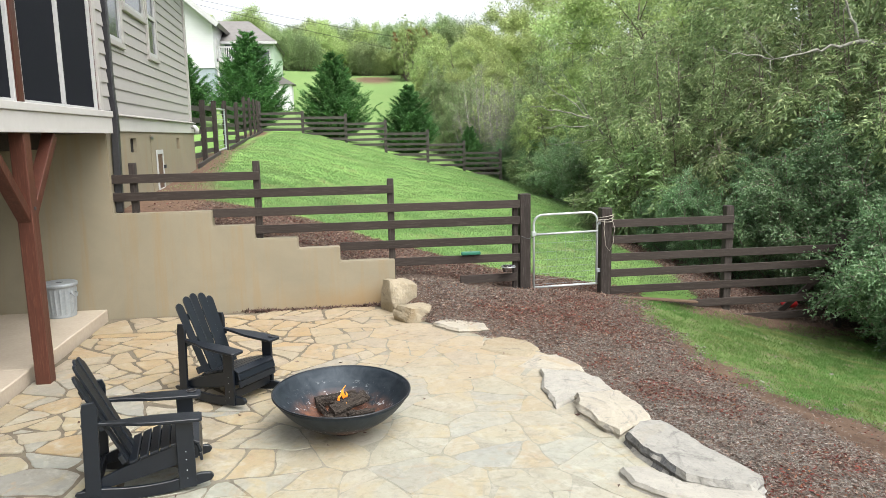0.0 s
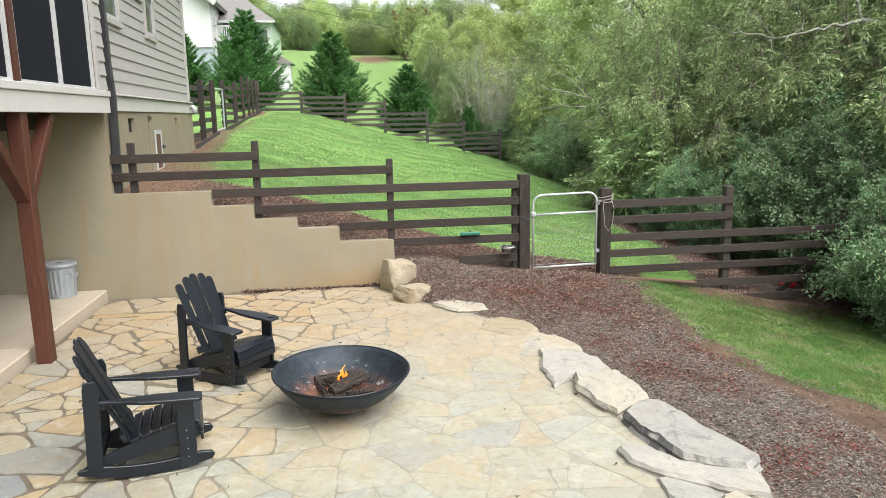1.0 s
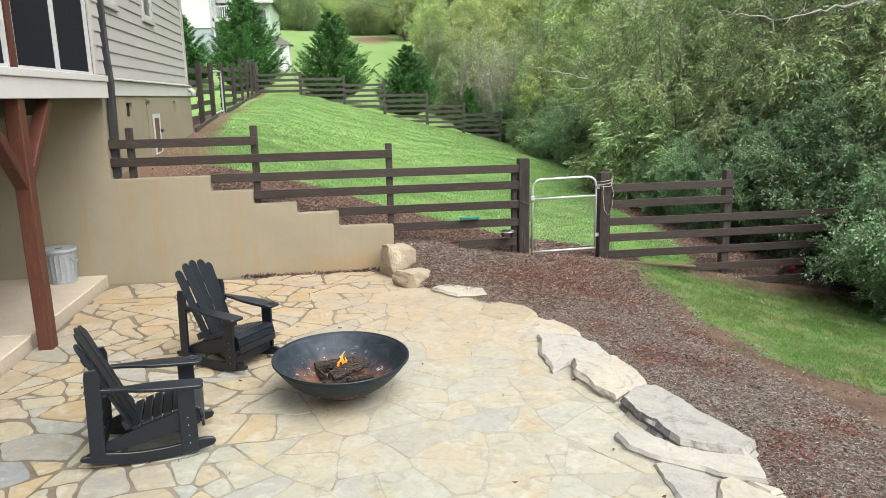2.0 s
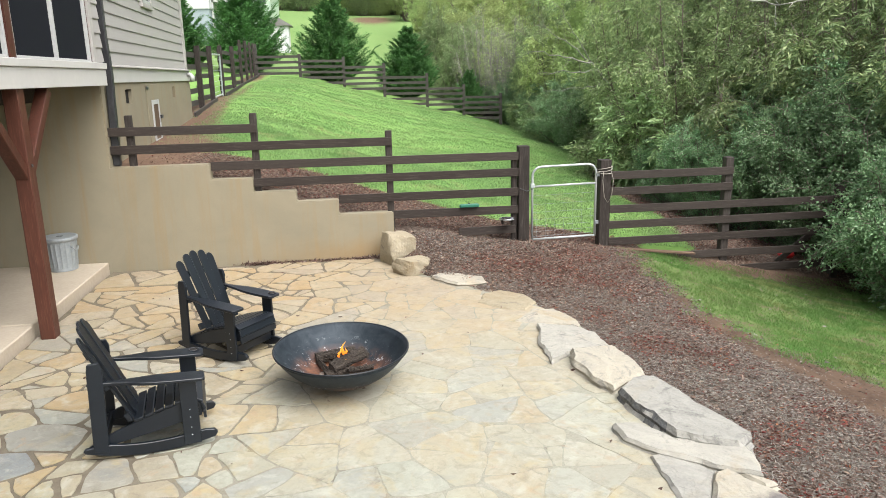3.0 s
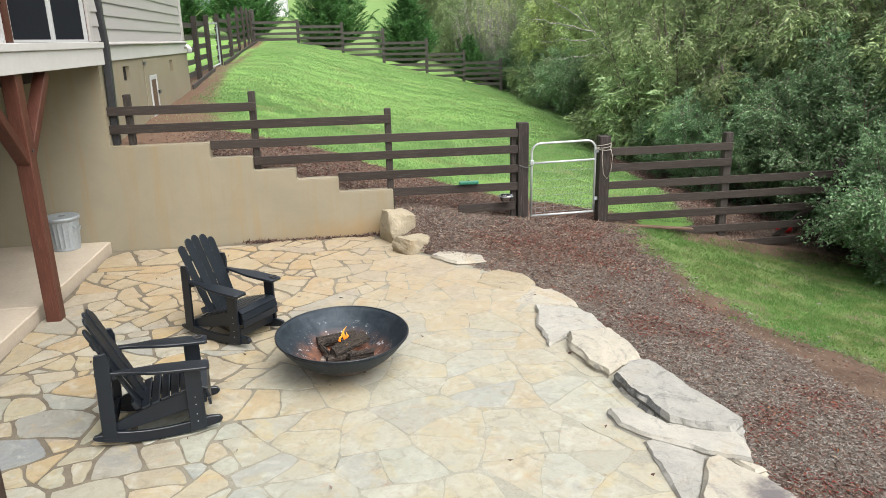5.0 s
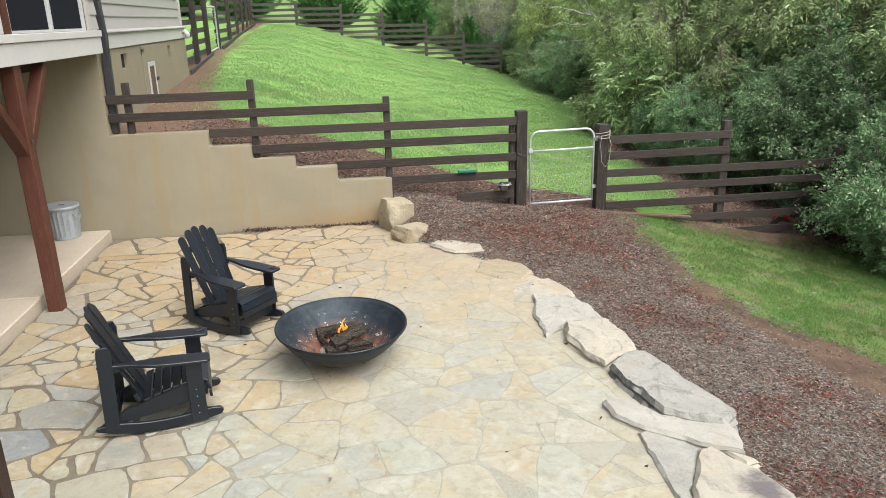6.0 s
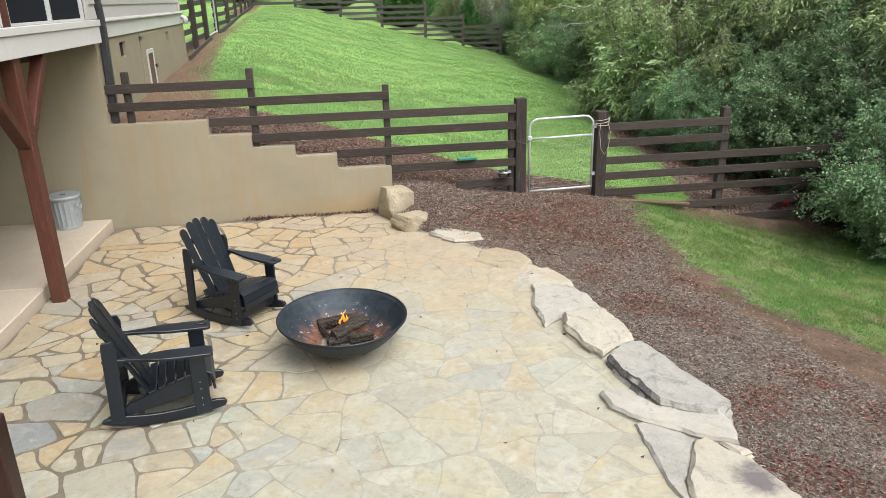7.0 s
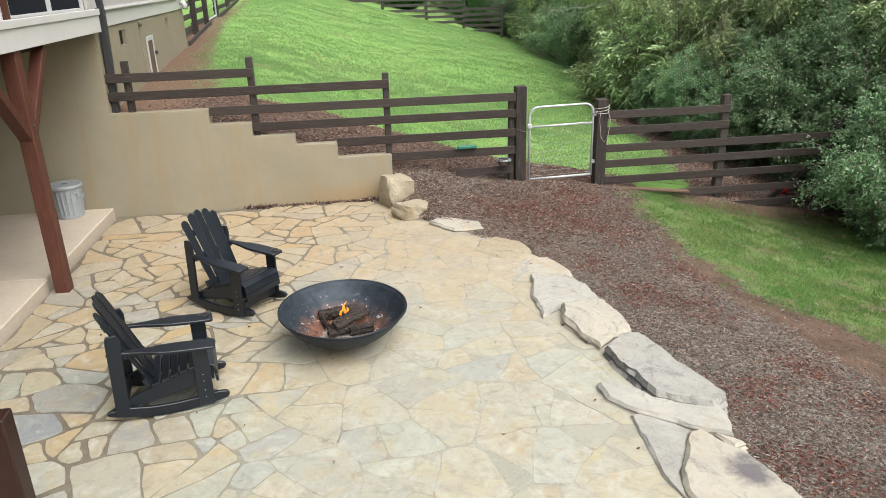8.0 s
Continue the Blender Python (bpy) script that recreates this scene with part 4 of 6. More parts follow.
fence_run("board_fence", "dark brown stained board fence stepping down along the wall",
          [(-2.55, 0.085, 1.1, 2.04, 9.51), (-0.97, 0.09, 0.9, 2.03, 9.51), (0.82, 0.09, 0.35, 1.745, 9.51), (2.585, 0.075, 0.0, 1.36, 9.51), (2.72, 0.155, -0.3, 1.475, 9.51)],
          [(-2.80, -0.93, 1.89), (-2.80, 0.86, 1.655), (-1.555, 2.635, 1.405), (-1.015, 2.635, 1.165), (0.105, 2.635, 0.89), (0.85, 2.635, 0.64), (1.77, 2.6, 0.345)], 9.44, "garden fences")
fence_run("board_fence", "dark brown stained board fence running into the shrubs",
          [(3.93, 0.16, -0.4, 1.235, 9.52), (5.85, 0.12, -0.7, 1.205, 9.53), (7.72, 0.12, -1.1, 0.72, 9.53), (9.4, 0.12, -1.5, 0.6, 9.53)],
          [(4.0, 5.9, 1.065), (4.0, 5.9, 0.83), (4.0, 7.78, 0.57), (4.0, 7.78, 0.335), (4.0, 7.78, 0.085), (4.62, 7.78, -0.18), (6.05, 7.78, -0.44), (7.65, 9.5, 0.3), (7.65, 9.5, 0.04), (7.65, 9.5, -0.2), (7.65, 9.5, -0.46)], 9.45, "garden fences")
loose = tagged(part("loose_board", beam((4.02, 9.38, -0.055), (5.3, 9.33, -0.19), 0.09, 0.028, 0.004), MAT["bare_board"]), "weathered tan board lying along the fence foot", "board")
bm_b = beam((6.75, 9.62, -0.55), (7.55, 9.62, 0.10), 0.028, 0.09, 0.004)
tagged(part("fence_brace", bm_b, MAT["fence"]), "dark diagonal board propped behind the fence", "board")


def arc(cx, cz, r, a0, a1, n=6):
    return [(cx + r * math.cos(radians(a0 + (a1 - a0) * i / n)), cz + r * math.sin(radians(a0 + (a1 - a0) * i / n))) for i in range(n + 1)]


def build_gate():
    g = thing("metal_gate", "pale galvanised tube gate with wire mesh between the posts", "gate", (2.855, 9.49, 0))
    w, lo, hi, r = 0.945, 0.10, 1.165, 0.13
    bm = bmesh.new()
    path = [(0, lo)] + arc(r, hi - r, r, 180, 90) + arc(w - r, hi - r, r, 90, 0) + [(w, lo)]
    tube(bm, [(x, 0, z + 0.02 * x) for x, z in path], 0.0165, 10)
    part("frame", bm, MAT["tube"], g, smooth=True)
    for z in (lo + 0.012, 0.885):
        bm = bmesh.new()
        tube(bm, [(0, 0, z), (w, 0, z + 0.02)], 0.0155, 10)
        part("crossbar", bm, MAT["tube"], g, smooth=True)
    for k in range(8):
        z = lo + 0.055 + 0.066 * k * (1 + 0.085 * k)
        bm = bmesh.new()
        tube(bm, [(0.01, 0, z), (w - 0.01, 0, z + 0.02)], 0.0017, 4)
        part("wire", bm, MAT["galv"], g)
    for k in range(7):
        x = w * (k + 0.5) / 7
        bm = bmesh.new()
        tube(bm, [(x, 0.004, lo), (x, 0.004, 0.88)], 0.0014, 4)
        part("wire", bm, MAT["galv"], g)
    for z in (0.3, 1.0):
        part("hinge", boxed((w - 0.005, -0.02, z), (w + 0.055, 0.02, z + 0.05), 0.004), MAT["galv"], g)
    part("latch", boxed((-0.03, -0.03, 0.87), (0.03, 0.03, 0.93), 0.006), MAT["tube"], g)
    bm = bmesh.new()
    tube(bm, [(-0.2, -0.06, 0.88), (-0.1, -0.09, 0.84), (0.0, -0.03, 0.86)], 0.006, 6)
    part("chain", bm, MAT["pipe"], g)
    # rope tied round the hinge post
    bm = bmesh.new()
    for k, z in enumerate((1.06, 1.09, 1.115)):
        tube(bm, [(3.93 + 0.098 * math.cos(a) * (1.25 if abs(math.cos(a)) > 0.9 else 1.12), 9.515 + 0.103 * math.sin(a) * 1.12, z + 0.02 * math.sin(a + k)) for a in [i * math.tau / 12 for i in range(13)]], 0.006, 6, False)
    tube(bm, [(3.99, 9.40, 1.08), (4.03, 9.40, 0.95), (4.01, 9.40, 0.72), (3.96, 9.41, 0.62), (3.90, 9.40, 0.70), (3.87, 9.40, 0.95), (3.88, 9.40, 1.08)], 0.0045, 6)
    tube(bm, [(3.83, 9.40, 1.08), (3.80, 9.42, 1.06), (3.80, 9.49, 1.02)], 0.007, 6)
    tagged(part("rope", bm, MAT["rope"], smooth=True), "pale rope tied in loops round the gate post", "rope")


build_gate()


# ---------------------------------------------------------------- far fences
def far_fence():
    pts = [(-4.0, 39.0), (-1.78, 39.0), (0.48, 39.0), (2.6, 39.0), (4.88, 39.0), (6.88, 39.0), (8.92, 39.0)]
    tops = [4.2, 3.68, 3.5, 3.14, 2.58, 1.94, 1.45]
    f = thing("board_fence", "greyed brown board fence along the far edge of the lawn", "fence", group="garden fences")
    for (x, y), t in zip(pts, tops):
        part("post", boxed((x - 0.075, y - 0.03, t - 2.4), (x + 0.075, y + 0.1, t), 0.006), MAT["far_fence"], f)
    for k in range(6):
        (a, y), (b, _) = pts[k], pts[k + 1]
        top = tops[k + 1] - 0.12 if k else 3.62
        j = 0
        while top - 0.28 * j > float(height((a + b) / 2, y)) - 0.05 and j < 7:
            z = top - 0.28 * j - 0.07
            part("board", beam((a, y - 0.05, z), (b, y - 0.05, z - 0.02 * (k % 2)), 0.03, 0.13), MAT["far_fence"], f)
            j += 1
    # fence on the house side with a small wire gate
    xs = lambda y: -3.12 - 0.037 * (y - 16.2)
    posts = [(18.4, 3.28), (20.6, 3.36), (23.1, 3.48), (26.7, 3.60), (29.85, 3.96), (32.5, 4.06), (34.9, 4.10), (37.0, 4.15)]
    g = thing("board_fence", "dark brown board fence climbing beside the house", "fence", group="garden fences")
    for y, t in posts:
        wd = 0.12 if y < 27 else 0.10
        part("post", boxed((xs(y) - wd / 2, y - wd / 2, t - 2.1), (xs(y) + wd / 2, y + wd / 2, t), 0.006), MAT["fence_post"], g)
    ends = [(16.45, 3.2)] + posts + [(39.0, 4.2)]
    for k in range(len(ends) - 1):
        (a, ta), (b, tb) = ends[k], ends[k + 1]
        if k == 2:
            continue
        for j in range(5):
            z = min(ta, tb) - 0.16 - 0.28 * j
            # paler far-fence wood puts the open sky's light into the boards' colour
            part("board", beam((xs(a) - 0.075, a, z), (xs(b) - 0.075, b, z + 0.02), 0.03, 0.12), MAT["far_fence"], g)
    for a, b in ((16.5, 20.6), (23.1, 29.8), (29.9, 38.9)):
        za, zb = (float(height(xs(y) + 0.12, y)) for y in (a, b))
        part("kick_board", beam((xs(a) + 0.10, a, za + 0.05), (xs(b) + 0.10, b, zb + 0.05), 0.04, 0.10), MAT["far_fence"], g, "weathered board along the fence foot")
    q = thing("metal_gate", "small galvanised wire gate in the side fence", "gate")
    a, b = 20.75, 22.95
    for z in (1.98, 3.15):
        bm = bmesh.new()
        tube(bm, [(xs(a), a, z), (xs(b), b, z + 0.05)], 0.025, 8)
        part("rail", bm, MAT["tube"], q)
    for y in (a, b):
        bm = bmesh.new()
        tube(bm, [(xs(y), y, 1.95), (xs(y), y, 3.17)], 0.026, 8)
        part("upright", bm, MAT["galv"], q)
    for k in range(7):
        bm = bmesh.new()
        tube(bm, [(xs(a), a, 2.1 + 0.15 * k), (xs(b), b, 2.15 + 0.15 * k)], 0.005, 4)
        part("wire", bm, MAT["galv"], q)


far_fence()


# ---------------------------------------------------------------- neighbour's house and shed
def far_house():
    h = thing("neighbour_house", "white and pale green two-storey house up the hill", "house", (0, 0, 0))
    part("wall", boxed((-24, 62, 8.0), (-9.75, 76, 11.6)), MAT["far_white"], h, "white sided wall")
    part("gable", prism([(-23.6, 11.6), (-9.75, 11.6), (-16.7, 17.4)], 0.3, Matrix.Translation((0, 62.15, 0))), MAT["far_white"], h, "white sided gable")
    part("basement", boxed((-24, 62.1, 2.5), (-9.8, 76, 7.998)), MAT["far_grey"], h, "blue-grey basement wall")
    part("wing_wall", boxed((-9.75, 66, 3.0), (-5.3, 76, 10.5)), MAT["far_green"], h, "pale green sided wing")
    for s in (-1, 1):
        part("roof", beam((-16.7 - s * 0.15, 69, 17.75), (-16.7 + s * 7.5, 69, 11.35), 15.4, 0.3), MAT["roof"], h, "grey shingled roof")
        part("rake_board", beam((-16.7, 61.2, 17.7), (-16.7 + s * 7.5, 61.2, 11.3), 0.12, 0.4), MAT["white"], h)
    bm = bmesh.new()
    vs = [bm.verts.new(c) for c in ((-12.5, 65.4, 10.5), (-4.95, 65.4, 10.5), (-4.95, 76.4, 10.5), (-12.5, 76.4, 10.5), (-12.5, 70.8, 13.0), (-7.8, 70.8, 13.0))]
    for ids in ((0, 1, 5, 4), (1, 2, 5), (2, 3, 4, 5), (3, 2, 1, 0), (0, 4, 3)):
        bm.faces.new([vs[i] for i in ids])
    part("wing_roof", bm, MAT["roof"], h, "grey hipped shingle roof")
    part("fascia", boxed((-9.7, 65.3, 10.32), (-4.95, 65.42, 10.52)), MAT["white"], h)
    w = part("window", boxed((-6.5, 65.9, 8.6), (-5.6, 66.02, 9.9)), MAT["white"], h, "white framed window")
    part("pane", boxed((-6.4, 65.87, 8.7), (-5.7, 65.9, 9.8)), MAT["glass"], w)
    b = part("balcony", boxed((-9.75, 63.2, 8.6), (-7.6, 66, 8.85)), MAT["white"], h, "white railed balcony")
    part("rail", boxed((-9.75, 63.2, 9.75), (-7.6, 63.28, 9.85)), MAT["white"], b)
    for k in range(12):
        x = -9.65 + k * 0.18
        part("baluster", boxed((x - 0.03, 63.21, 8.85), (x + 0.03, 63.27, 9.75)), MAT["white"], b)
    for x in (-9.68, -7.68):
        part("post", boxed((x - 0.08, 63.2, 3.5), (x + 0.08, 63.36, 10.5)), MAT["white"], b)
    part("door", boxed((-9.4, 65.9, 8.86), (-8.2, 66.0, 10.3)), MAT["glass"], h, "dark glazed balcony door")
    s = thing("shed", "small white garden shed with a grey roof", "shed")
    part("wall", boxed((-5.2, 59.5, 4.2), (-3.5, 61.5, 6.5)), MAT["far_white"], s)
    part("roof", prism([(-5.5, 6.45), (-3.2, 6.45), (-4.35, 7.15)], 2.4, Matrix.Translation((0, 60.5, 0))), MAT["roof"], s)


far_house()


def power_lines():
    """Two slack wires that cross the field before the far trees."""
    for k, (a, b) in enumerate((((-30.0, 92.0, 21.6), (26.0, 92.0, 9.2)), ((-30.0, 92.6, 21.7), (26.0, 92.6, 11.6)))):
        bm = bmesh.new()
        a, b = Vector(a), Vector(b)
        tube(bm, [a.lerp(b, i / 24) - Vector((0, 0, 0.6 * math.sin(math.pi * i / 24))) for i in range(25)], 0.022, 5)
        tagged(part("power_line", bm, MAT["pipe"]), "thin dark overhead wire before the far trees", "cable", "overhead wires")


power_lines()


# ---------------------------------------------------------------- trees
def edge_shift(x, y):
    """The wood draws back from the lawn where it bulges."""
    return float(knots([(14, 0.35), (17, 0.7), (20, 1.3), (26, 2.2), (32, 2.5), (38, 1.9), (42, 0.3), (44, 0.0)], y)) if 14 < y < 44 and x > 7.0 and x < 13 else 0.0


def plant(src, x, y, scale, rz, dz=0.0, tall=1.0):
    x = x + edge_shift(x, y)
    t = copy_thing(src, pose(x, y, float(height(x, y)) + dz, 0, 0, rz))
    t.scale = (scale, scale, scale * tall)
    return t


def build_trees():
    row = make_conifer(ground_at(-4.9, 43.2, -0.1), 3, 5.9, 2.15, 56000)
    for x, y, s, rz, tall in ((-0.1, 43.0, 0.97, 80, 0.92), (4.3, 43.5, 0.88, 200, 0.85), (7.8, 43.0, 0.47, 310, 1.05), (-8.9, 45.0, 0.85, 140, 0.9)):
        plant(row, x, y, s, rz, -0.1, tall)
    g1, g2 = "woodland trees", "hedge shrubs"
    # leafy to the ground: the face of the wood
    T1 = make_shrub("tree", "leafy green tree with long drooping leaves", ground_at(8.9, 16.4), 41, 2.6, 2.5, 6.6, "willow", (0.112, 0.027), 84000, 46, g1, 26, 0.6, 0.45, 1.5, "tree", leaflets=9)
    T2 = make_shrub("tree", "olive-green tree turning brown in places", ground_at(9.6, 12.9), 42, 2.5, 2.4, 6.2, "olive", (0.098, 0.028), 80000, 44, g1, 26, 0.55, 0.45, 1.5, "tree", leaflets=9)
    T3 = make_shrub("tree", "yellow-green early autumn woodland tree", ground_at(12.4, 36.0), 43, 2.9, 2.8, 8.5, "lime", (0.14, 0.055), 52000, 46, g1, 24, 0.35, 0.5, 1.8, "tree")
    T4 = make_shrub("tree", "leafy green tree with long drooping leaves", ground_at(9.9, 21.0), 44, 2.5, 2.5, 7.2, "willow", (0.115, 0.029), 80000, 46, g1, 26, 0.5, 0.4, 1.5, "tree", leaflets=9)
    R = make_shrub("tree", "rust-tinted early autumn woodland tree", ground_at(9.5, 96.0), 45, 2.6, 2.6, 7.5, "rust", (0.18, 0.075), 22000, 26, g1, 11, 0.3, 0.4, 1.8, "tree")
    # tall trunks behind
    W = make_tree("tree", "tall green tree with long drooping leaves", "tree", ground_at(12.4, 17.0), 11, 9.5, 3.4, 0.12, "willow", (0.16, 0.042), 190, 0.25, 22, 9, (-0.6, 0.2), hang=0.6, droop=0.25, group=g1)
    O = make_tree("tree", "tall olive-green tree turning brown", "tree", ground_at(13.2, 11.6), 13, 9.5, 3.4, 0.12, "olive", (0.15, 0.044), 190, 0.25, 20, 9, (-0.8, 0), hang=0.5, droop=0.2, group=g1)
    G = make_tree("tree", "tall yellow-green early autumn tree", "tree", ground_at(13.5, 31.0), 14, 11.0, 3.8, 0.16, "lime", (0.18, 0.07), 170, 0.2, 18, 9, (0, 0), hang=0.4, droop=0.12, group=g1)
    spots = [(T4, 8.5, 18.7, 0.78, 160), (T1, 9.2, 24.2, 0.95, 230), (T3, 9.2, 26.8, 0.78, 20), (T3, 9.0, 22.6, 0.66, 280), (T3, 9.4, 30.2, 0.9, 80), (T3, 10.2, 33.4, 0.9, 140), (T4, 10.6, 39.2, 0.95, 15), (T2, 10.8, 15.2, 1.05, 100), (T4, 10.6, 9.8, 0.95, 210),
             (T1, 11.2, 12.4, 1.2, 300), (T4, 11.3, 18.6, 1.25, 40), (T2, 11.0, 22.0, 1.2, 170), (T3, 11.8, 26.0, 1.15, 260), (T1, 12.0, 8.0, 1.2, 130), (T2, 12.4, 5.6, 1.2, 30), (T2, 8.3, 14.4, 0.62, 75),
             (T3, 11.2, 46.5, 0.9, 95), (T4, 8.6, 48.5, 0.86, 310), (G, 10.2, 64.0, 0.70, 20), (G, 10.9, 54.0, 0.68, 140), (T3, 9.6, 74.0, 0.86, 75), (G, 13.9, 60.0, 0.95, 250), (T1, 10.8, 48.0, 1.0, 45), (T4, 13.2, 43.5, 1.2, 150), (T4, 8.3, 57.0, 0.95, 200), (T4, 9.4, 52.0, 0.9, 10), (T3, 11.9, 57.0, 0.9, 120), (T3, 15.0, 52.0, 1.3, 250), (T2, 13.6, 36.5, 1.2, 60),
             (G, 16.0, 24.0, 1.1, 180), (W, 16.5, 15.0, 1.25, 250), (O, 17.0, 9.0, 1.3, 330), (W, 15.8, 38.0, 1.2, 60), (G, 17.5, 46.0, 1.3, 75), (O, 20.0, 19.0, 1.5, 45), (W, 21.0, 30.0, 1.5, 0), (G, 18.0, 62.0, 1.3, 100), (O, 22.0, 6.0, 1.6, 190), (T3, 9.6, 68.0, 0.84, 60), (T4, 14.5, 70.0, 1.2, 20), (T3, 10.5, 78.0, 0.88, 170), (T2, 15.5, 84.0, 1.3, 0), (T3, 9.0, 90.0, 0.95, 300)]
    D = make_shrub("tree", "thin grey twiggy tree with few yellowing leaves", ground_at(13.0, 35.0), 47, 2.3, 2.2, 7.6, "lime", (0.11, 0.045), 5200, 60, g1, 30, 0.25, 0.45, 1.3, "tree", 0.2, 0.7, bark="grey_twig")
    for x, y, s, rz in ((10.4, 30.5, 0.86, 70), (10.6, 43.5, 0.9, 200), (10.2, 27.0, 0.8, 310), (9.4, 45.6, 0.95, 20)):
        plant(D, x, y, s, rz, -0.05)
    for src, x, y, s, rz in spots:
        plant(src, x, y, s, rz, -0.05)
    rng = np.random.default_rng(5)
    F1 = make_shrub("tree", "yellow-green tree on the far hill", ground_at(-12.0, 104.0, -0.3), 51, 3.4, 3.4, 9.0, "lime", (0.21, 0.105), 38000, 40, g1, 18, 0.3, 0.42, 2.2, "tree", 0.36, 1.1)
    F2 = make_shrub("tree", "dark green tree on the far hill", ground_at(2.0, 108.0, -0.3), 52, 3.2, 3.2, 9.5, "willow", (0.20, 0.10), 38000, 40, g1, 18, 0.3, 0.5, 2.2, "tree", 0.36, 1.1)
    F3 = make_shrub("tree", "olive tree turning brown on the far hill", ground_at(-4.0, 110.0, -0.3), 53, 3.6, 3.2, 8.4, "olive", (0.20, 0.10), 38000, 40, g1, 18, 0.3, 0.40, 2.2, "tree", 0.36, 1.1)
    kinds = [F1, F2, F1, F3, F1, F2, F3, F1]
    for k in range(84):
        x = -46 + (k % 28) * 2.75 + rng.uniform(-1, 1)
        y = 101 + (k // 28) * 8 + rng.uniform(-3, 3)
        plant(kinds[int(rng.integers(0, 8))], x, y, rng.uniform(0.55, 0.86) * (1 + 0.08 * (k // 28)), rng.uniform(0, 360), -0.3)
    for src, x, y, sc, rz in ((F2, 8.5, 103.0, 0.95, 40), (R, 11.5, 100.0, 1.12, 200), (F2, 14.5, 104.0, 1.1, 100), (F1, 5.0, 105.0, 0.88, 300), (F3, 18.0, 102.0, 1.15, 10), (F2, -14.0, 112.0, 1.0, 70)):
        plant(src, x, y, sc, rz, -0.3)
    # shrubs
    P = make_shrub("shrub", "dense dark green small-leaved shrub", ground_at(8.55, 7.9, -0.05), 21, 1.8, 1.7, 3.2, "privet", (0.056, 0.026), 82000, 40, g2, 22)
    Q = make_shrub("shrub", "dense dark green small-leaved shrub", ground_at(8.7, 11.3, -0.05), 22, 2.0, 1.9, 3.9, "privet", (0.056, 0.026), 92000, 44, g2, 22)
    Wb = make_shrub("shrub", "green bush with long pointed leaves", ground_at(7.6, 16.8, -0.05), 23, 1.4, 1.5, 2.6, "willow", (0.13, 0.034), 24000, 26, g2, 20, 0.4, leaflets=9)
    # hedge bushes at y 32.3 and 38.4 take paler leaves to imitate haze
    more = [(Q, 7.45, 12.6, 0.70, 60), (P, 9.8, 9.9, 1.1, 100), (P, 7.1, 14.2, 0.62, 200), (Q, 9.4, 13.6, 1.0, 300), (Wb, 7.7, 19.3, 0.9, 120), (P, 8.3, 21.5, 0.8, 10), (Wb, 8.0, 24.0, 0.9, 45), (P, 7.3, 26.5, 1.0, 270),
            (P, 7.7, 29.5, 1.1, 140), (Wb, 8.1, 32.3, 1.3, 50), (P, 8.6, 35.4, 1.15, 230), (Wb, 9.4, 38.4, 1.2, 100), (P, 9.9, 31.0, 1.1, 10), (P, 10.6, 35.0, 1.15, 80), (P, 9.9, 5.4, 1.05, 330), (Q, 10.8, 7.2, 1.3, 20), (P, 11.0, 12.0, 1.3, 80), (Q, 9.2, 46.0, 0.8, 10), (Wb, 8.0, 51.0, 0.9, 60), (P, 9.6, 8.9, 1.15, 40), (Q, 9.9, 11.6, 1.15, 190), (Q, 11.5, 16.5, 1.4, 150), (Q, 10.3, 42.6, 0.95, 30), (P, 11.6, 42.0, 1.1, 200), (Q, 12.6, 42.5, 1.1, 120), (Wb, 7.3, 15.5, 1.2, 190), (Q, 9.3, 10.2, 1.0, 75), (Q, 10.4, 13.2, 1.15, 15), (P, 10.8, 41.4, 0.8, 75)]
    for src, x, y, s, rz in more:
        plant(src, x, y, s, rz, -0.05)


build_trees()


def crooked(rng, a, b, steps, wander):
    """Points from a to b along a knotty, wandering line."""
    a, b = Vector(a), Vector(b)
    size = (b - a).length * wander
    return [a.lerp(b, i / steps) + Vector((rng.normal(), rng.normal(), rng.normal())) * size * (0 < i < steps) for i in range(steps + 1)]


def dead_tree(label, trunk, limbs, seed, r0, bark):
    """A dead tree: a trunk through its points, knotty limbs (from, to, thickness) that fork into twigs."""
    rng = np.random.default_rng(seed)
    t = thing("dead_tree", label, "tree", trunk[0])
    base = Vector(trunk[0])
    bm = bmesh.new()
    tube(bm, [Vector(p) - base for p in trunk], [r0 * (1 - 0.55 * i / (len(trunk) - 1)) for i in range(len(trunk))], 9)
    part("trunk", bm, MAT[bark], t, smooth=True)
    for a, b, r in limbs:
        bm = bmesh.new()
        n = 9
        pts = [p - base for p in crooked(rng, a, b, n, 0.014)]
        tube(bm, pts, [r * (1 - 0.72 * i / n) * rng.uniform(0.88, 1.15) for i in range(n + 1)], 7)
        span = (pts[-1] - pts[0]).length
        for i in range(3, n + 1):
            if rng.uniform() < 0.7:
                d = (pts[i] - pts[i - 1]).normalized()
                e = pts[i] + (d * rng.uniform(0.2, 0.8) + Vector((rng.normal() * 0.5, rng.normal() * 0.3, rng.normal() * 0.7))).normalized() * span * rng.uniform(0.10, 0.26)
                tube(bm, crooked(rng, pts[i], e, 4, 0.05), [r * 0.32, r * 0.26, r * 0.2, r * 0.14, r * 0.08], 5)
        part("limb", bm, MAT[bark], t, smooth=True)


